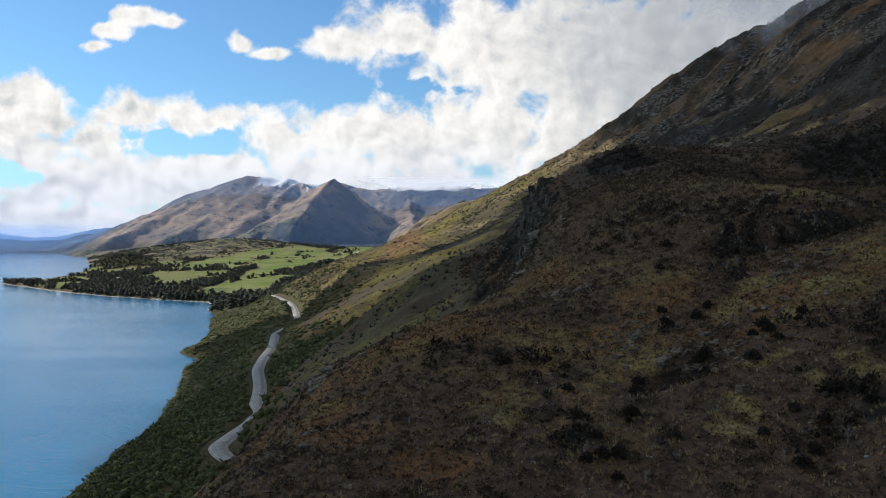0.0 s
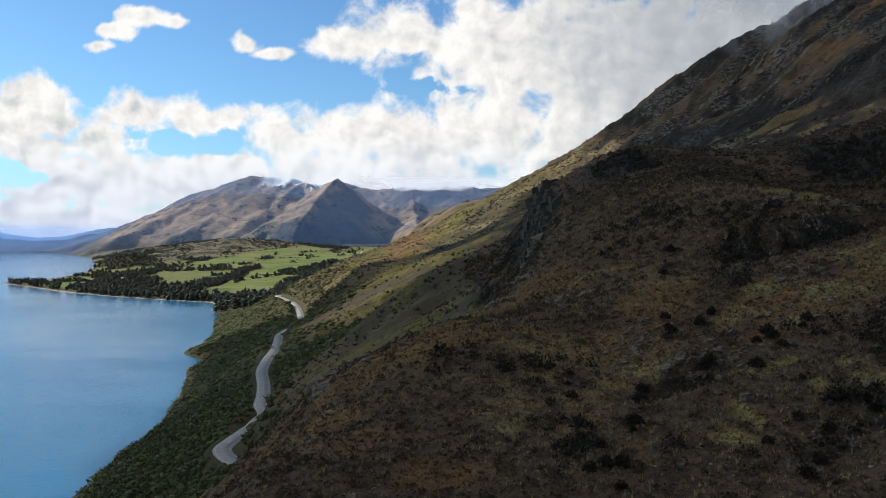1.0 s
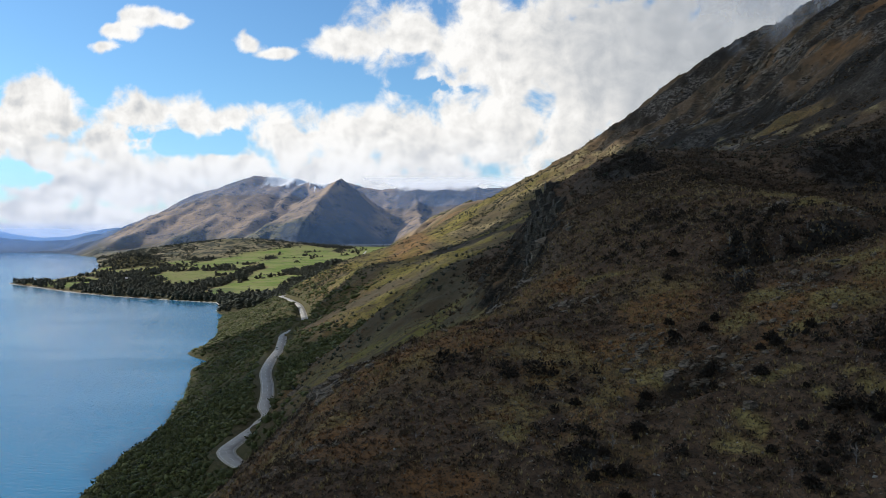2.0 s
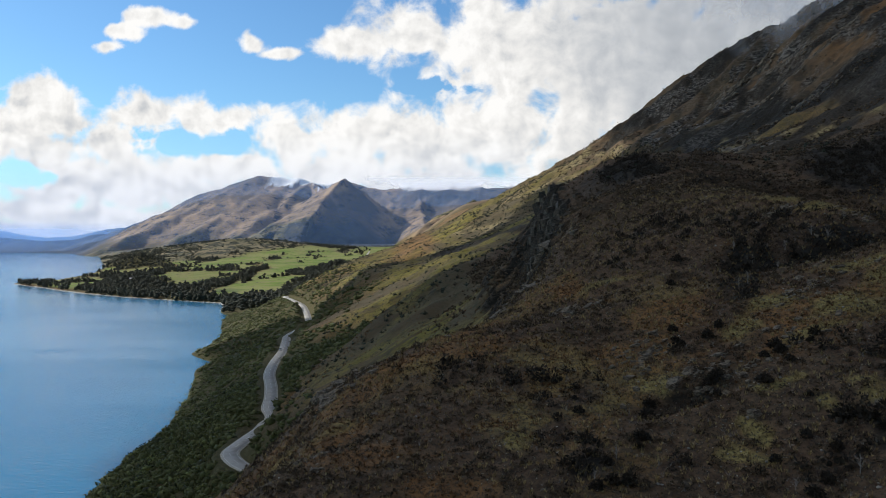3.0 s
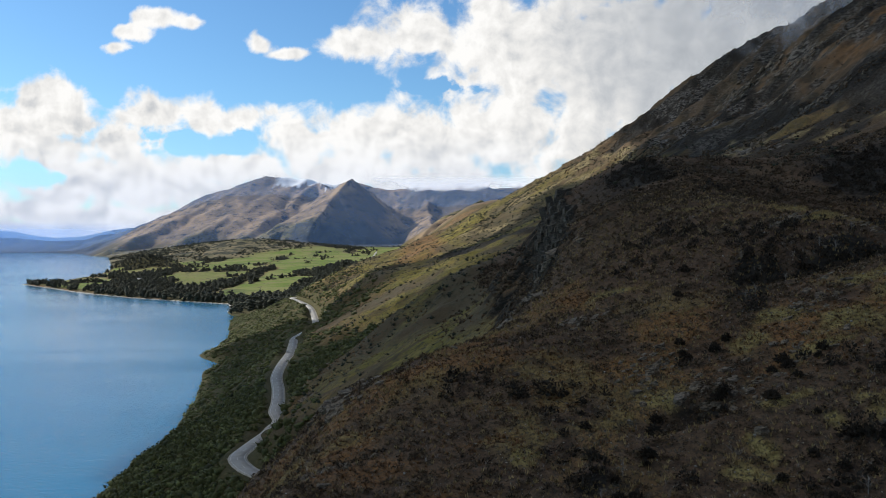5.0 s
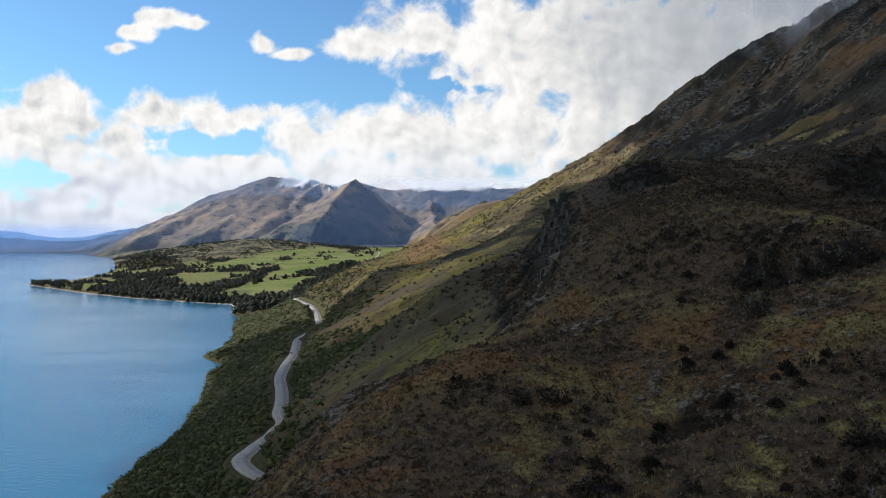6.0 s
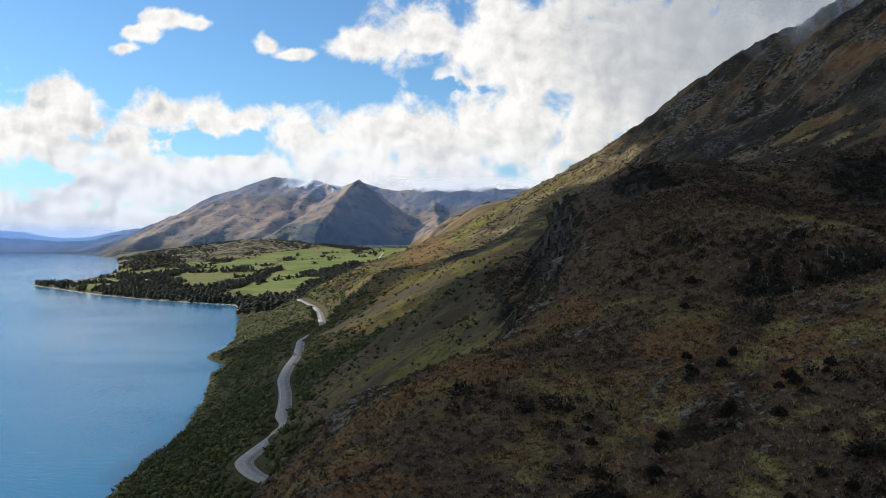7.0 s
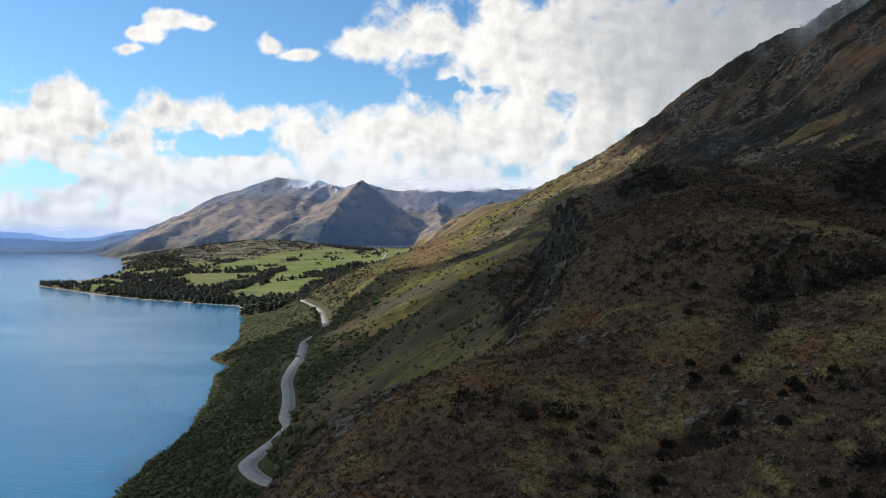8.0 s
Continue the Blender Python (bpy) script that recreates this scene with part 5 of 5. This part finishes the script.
masters = [single_tree(k, pose(-400 - 9 * k, 1262 + 3 * k, 2)) for k in range(6)]
for k, ob in enumerate(masters):
    x, y = -430 - 17.0 * k, 1330.0
    x = float(shore(np.array([y]))[0]) + 22 + 14 * k
    ob.matrix_basis = pose(x, y, float(ground(np.array([x]), np.array([y]))[0]) - 0.2, 0, 0, 40 * k)
    ob.scale = (13, 13, 13)
placed = 0
while placed < 110:
    y = random.uniform(1225, 1690)
    s = abs(random.gauss(0, 24)) + 9
    x = float(shore(np.array([y]))[0]) + s
    if fbm(np.array([x]), np.array([y]), 60, 2)[0] < -0.12:
        continue
    k = random.choice((0, 1, 2, 3, 0, 1, 2, 3, 4))
    h = random.uniform(7, 15) * (1.25 if k > 3 else 1)
    ob = copy_thing(masters[k], pose(x, y, float(ground(np.array([x]), np.array([y]))[0]) - 0.2, 0, 0, random.uniform(0, 360)))
    ob.scale = (h * random.uniform(0.85, 1.2), h * random.uniform(0.85, 1.2), h)
    placed += 1


def woods():
    wooded = lambda x, y: plain_cover(x, y)[1] * (road_distance(x, y)[0] > 7) * (x > shore(y) + 6) * (np.abs(x) < 0.66 * y)
    x, y = sown(42000, 1050, 3500, -1500, -190, lambda x, y: wooded(x, y) * (0.75 - 0.35 * smooth(1600, 2400, y)))
    h = 7.0 + 10 * rng.rand(len(x)) ** 1.6 + 6 * (y < 1300) + 10 * ((np.abs(x + 322) < 40) & (np.abs(y - 2150) < 46))
    scatter("woods", WOOD[:4] * 4 + WOOD[4:5], x, y, h, TREE_LEAF, "dark woods on the lake point and between paddocks", "woodland", sink=0.06, tall=0.5 + 0.35 * rng.rand(len(x)))
    x, y = sown(36000, 1085, 3600, -1500, -190, lambda x, y: np.clip(wooded(x, y), 0, 1) * 0.55)
    scatter("hedgerows", CANOPY_FAR, x, y, 1.6 + 3.0 * rng.rand(len(x)) ** 1.5, TREE_LEAF, "dark scrubby hedgerows between the paddocks", "hedge", sink=0.2)

    def brushy(x, y):
        drawn = fbm(x + 0.3 * y + 40, 0.5 * y, 120, 4) + 0.5 * fbm(x, y, 40, 3)
        return (1 - plain_cover(x, y)[0]) * (0.06 + 0.94 * smooth(0.04, 0.14, drawn)) * (x > shore(y) + 10) * (np.abs(x) < 0.66 * y)
    x, y = sown(17000, 2350, 3750, -1650, -230, brushy)
    scatter("foothill_scrub", DOTS, x, y, 1.6 + 4.0 * rng.rand(len(x)) ** 2.2, TREE_LEAF, "dark scrub and bushes on the tawny foothills", "shrub", sink=0.2)


woods()


# ---------------------------------------------------------------- a farmhouse among the trees
def farmhouse(m):
    wall, N, b = material("cream_weatherboard")
    N.put(b, "Base Color", N.mix(N.step(0.4, 0.7, N.noise(place(N), 1.2, 4, 0.6)), (0.62, 0.59, 0.52), (0.50, 0.47, 0.41)))
    iron, N, b = material("roof_iron")
    N.put(b, "Base Color", N.mix(N.step(0.4, 0.7, N.noise(place(N), 0.8, 4, 0.6)), (0.42, 0.43, 0.44), (0.30, 0.30, 0.31)))
    b.inputs["Roughness"].default_value = 0.45
    pane, N, b = material("window_glass")
    b.inputs["Base Color"].default_value, b.inputs["Roughness"].default_value = (0.03, 0.035, 0.04, 1), 0.06
    base = new("farmhouse")

    def block(name, lo, hi, mat, under=None):
        bm = bmesh.new()
        bmesh.ops.create_cube(bm, size=1.0)
        for v in bm.verts:
            v.co = [lo[i] + (hi[i] - lo[i]) * (v.co[i] + 0.5) for i in range(3)]
        bmesh.ops.bevel(bm, geom=bm.edges[:], offset=0.02, segments=1, affect="EDGES")
        me = bpy.data.meshes.new(name)
        bm.to_mesh(me)
        bm.free()
        me.materials.append(mat)
        ob = new(name, me)
        ob.parent = under or base
        return ob

    block("wall", (-7, -4, -0.5), (7, 4, 3.0), wall)
    bm = bmesh.new()
    ends = [[bm.verts.new((x, y, z)) for y, z in ((-4.6, 2.9), (0, 5.2), (4.6, 2.9), (4.6, 3.05), (0, 5.4), (-4.6, 3.05))] for x in (-7.5, 7.5)]
    for i in range(6):
        bm.faces.new((ends[0][i], ends[0][(i + 1) % 6], ends[1][(i + 1) % 6], ends[1][i]))
    for e in ends:
        bm.faces.new(e)
    bmesh.ops.recalc_face_normals(bm, faces=bm.faces)
    me = bpy.data.meshes.new("roof")
    bm.to_mesh(me)
    bm.free()
    me.materials.append(iron)
    new("roof", me).parent = base
    for x in (-5.2, -2.2, 3.0, 5.4):
        window = block("window", (x - 0.7, -4.06, 0.9), (x + 0.7, -3.98, 2.3), iron)
        block("pane", (x - 0.6, -4.085, 1.0), (x + 0.6, -4.05, 2.2), pane, window)
    block("door", (0.1, -4.06, 0.0), (1.0, -3.98, 2.05), iron)
    block("chimney", (3.2, 0.6, 4.2), (4.0, 1.4, 6.0), wall)
    base.matrix_basis = m
    return tagged(base, "cream weatherboard farmhouse with a grey iron roof", "house")


farmhouse(pose(-735, 1745, float(ground(np.array([-735.0]), np.array([1745.0]))[0]), 0, 0, 14))


# ---------------------------------------------------------------- a car on the road
def car(m):
    body_paint, N, b = material("white_car_paint")
    b.inputs["Base Color"].default_value, b.inputs["Roughness"].default_value = (0.78, 0.78, 0.76, 1), 0.25
    glass, N, b = material("car_glass")
    b.inputs["Base Color"].default_value, b.inputs["Roughness"].default_value = (0.02, 0.022, 0.025, 1), 0.08
    rubber, N, b = material("tyre_rubber")
    b.inputs["Base Color"].default_value, b.inputs["Roughness"].default_value = (0.03, 0.03, 0.03, 1), 0.9
    base = new("car")

    def solid(name, rings, mat):
        """A closed body from rings of (half width, along, height)."""
        bm = bmesh.new()
        rows = [[bm.verts.new((s * w, a, h)) for s in (-1, 1)] for w, a, h in rings]
        n = len(rows)
        for i in range(n):
            p, q = rows[i], rows[(i + 1) % n]
            bm.faces.new((p[0], p[1], q[1], q[0]))
        for k in (0, 1):
            bm.faces.new([r[k] for r in rows])
        bmesh.ops.recalc_face_normals(bm, faces=bm.faces)
        bmesh.ops.bevel(bm, geom=bm.edges[:], offset=0.05, segments=2, affect="EDGES")
        me = bpy.data.meshes.new(name)
        bm.to_mesh(me)
        bm.free()
        me.materials.append(mat)
        ob = new(name, me)
        ob.parent = base
        return ob

    solid("body", [(0.88, -2.2, 0.35), (0.88, 2.2, 0.35), (0.86, 2.2, 0.75), (0.86, 1.1, 0.95), (0.86, -2.2, 0.98)], body_paint)
    solid("cabin", [(0.80, -2.0, 0.93), (0.80, 0.9, 0.93), (0.66, 0.1, 1.48), (0.66, -1.7, 1.46)], glass)
    solid("roof", [(0.67, -1.68, 1.45), (0.67, 0.05, 1.47), (0.64, 0.0, 1.53), (0.64, -1.6, 1.52)], body_paint)
    for sx in (-0.78, 0.78):
        for ay in (-1.35, 1.35):
            bm = bmesh.new()
            bmesh.ops.create_cone(bm, cap_ends=True, segments=20, radius1=0.33, radius2=0.33, depth=0.22, matrix=Matrix.Rotation(radians(90), 4, "Y"))
            bmesh.ops.bevel(bm, geom=[e for e in bm.edges if len(e.link_faces) == 2 and e.calc_face_angle() > 1], offset=0.04, segments=2, affect="EDGES")
            me = bpy.data.meshes.new("wheel")
            bm.to_mesh(me)
            bm.free()
            me.materials.append(rubber)
            ob = new("wheel", me)
            ob.parent, ob.location = base, (sx, ay, 0.33)
            bm = bmesh.new()
            bmesh.ops.create_cone(bm, cap_ends=True, segments=16, radius1=0.2, radius2=0.17, depth=0.26, matrix=Matrix.Rotation(radians(90), 4, "Y"))
            me = bpy.data.meshes.new("rim")
            bm.to_mesh(me)
            bm.free()
            me.materials.append(body_paint)
            new("rim", me).parent = ob
    base.matrix_basis = m
    return tagged(base, "small white car driving along the lake road", "car")


car(pose(-118.2, 520, float(road_z(520.0)) + 0.03, 0, 0, 9))


# ---------------------------------------------------------------- mist on the summits
def mist_material(name, tone):
    m, N, bsdf = material(name)
    m.node_tree.nodes.remove(bsdf)
    p = place(N)
    white = N.add("ShaderNodeBsdfTranslucent")
    white.inputs[0].default_value = (tone, tone, tone * 1.02, 1)
    clear = N.add("ShaderNodeBsdfTransparent")
    mx = N.add("ShaderNodeMixShader")
    size = N.attr("grain")
    wisps = N.noise(N.vec("DIVIDE", p, N.vec("ADD", size_vector(N, size), (0, 0, 0))), 1.0, 6, 0.58, 0.3)
    thick = N.math("ADD", N.attr("thick"), N.math("MULTIPLY", N.math("SUBTRACT", wisps, 0.5), 0.9))
    N.put(mx, 0, N.math("MULTIPLY", N.step(0.15, 0.95, thick), N.attr("fade")))
    N.tree.links.new(clear.outputs[0], mx.inputs[1])
    N.tree.links.new(white.outputs[0], mx.inputs[2])
    out = [n for n in m.node_tree.nodes if n.type == "OUTPUT_MATERIAL"][0]
    N.tree.links.new(mx.outputs[0], out.inputs[0])
    return m


def size_vector(N, size):
    c = N.add("ShaderNodeCombineXYZ")
    for i in range(3):
        N.put(c, i, size)
    return c.outputs[0]


MIST, FAR_MIST = mist_material("mist", 0.9), mist_material("far_mist", 0.80)


def mist_bank(x0, x1, z0, z1, y, grain, base, label, lean=1.0, mat=None):
    """A curtain of hill cloud: thick above the height base(x), thinning out below it and at the ends."""
    xs, zs = np.linspace(x0, x1, 60), np.linspace(z0, z1, 40)
    X, Z = np.meshgrid(xs, zs)
    Y = y + lean * (Z - z0) + grain * 0.12 * fbm(X, Z, grain * 3, 3)
    ob = mesh_grid("hill_cloud", X, Y, Z, mat or MIST)
    fall = (z1 - z0)
    low = smooth(-0.15, 0.30, (Z - base(X)) / fall)
    ends = smooth(0, 0.22, (X - x0) / (x1 - x0)) * smooth(0, 0.22, (x1 - X) / (x1 - x0)) * smooth(0, 0.55, (z1 - Z) / fall)
    for name, a in (("thick", low * 0.95), ("fade", ends), ("grain", np.full(X.shape, grain))):
        at = ob.data.attributes.new(name, "FLOAT", "POINT")
        at.data.foreach_set("value", a.astype(np.float32).ravel())
    return tagged(ob, label, "cloud", kind="stuff")


mist_bank(150, 700, 205, 560, 735, 26, lambda x: 284 + 0.05 * (x - 250), "pale cloud clinging to the upper mountain ridge", -0.45)
mist_bank(200, 620, 250, 470, 560, 24, lambda x: 286 + 0.02 * (x - 300), "thin mist over the mountain's rocky top", -0.4)
mist_bank(-1300, 900, 330, 480, 4740, 60, lambda x: 506 - 122 * smooth(-820, -330, x) + 46 * fbm(x, x * 0, 240, 3), "white cloud lying on the far snowy range", -0.7, FAR_MIST)


# ---------------------------------------------------------------- tinted sheets as blue haze in front of the far mountains
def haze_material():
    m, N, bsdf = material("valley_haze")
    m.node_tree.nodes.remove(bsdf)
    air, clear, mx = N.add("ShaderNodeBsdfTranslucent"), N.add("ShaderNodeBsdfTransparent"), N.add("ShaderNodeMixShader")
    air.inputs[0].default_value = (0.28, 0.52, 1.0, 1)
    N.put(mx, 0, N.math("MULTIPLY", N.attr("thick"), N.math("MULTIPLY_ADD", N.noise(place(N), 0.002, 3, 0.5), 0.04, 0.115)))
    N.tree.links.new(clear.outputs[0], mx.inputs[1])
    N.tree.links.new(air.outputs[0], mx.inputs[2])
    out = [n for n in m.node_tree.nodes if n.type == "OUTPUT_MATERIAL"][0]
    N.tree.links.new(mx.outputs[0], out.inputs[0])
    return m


HAZE = haze_material()


def haze_bank(y, z0, z1, dense=1.2):
    """A blue see-through sheet that stands in for haze in front of the mountains."""
    X, Z = np.meshgrid(np.linspace(-4200, 600, 50), np.linspace(z0, z1, 24))
    ob = mesh_grid("valley_haze", X, y - 0.3 * (Z - z0) + 0 * X, Z, HAZE)
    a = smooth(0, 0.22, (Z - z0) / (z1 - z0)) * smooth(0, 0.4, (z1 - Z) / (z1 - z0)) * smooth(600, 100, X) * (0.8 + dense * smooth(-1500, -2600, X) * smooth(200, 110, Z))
    at = ob.data.attributes.new("thick", "FLOAT", "POINT")
    at.data.foreach_set("value", a.astype(np.float32).ravel())
    return tagged(ob, "thin blue haze before the far mountains", "haze", kind="stuff")


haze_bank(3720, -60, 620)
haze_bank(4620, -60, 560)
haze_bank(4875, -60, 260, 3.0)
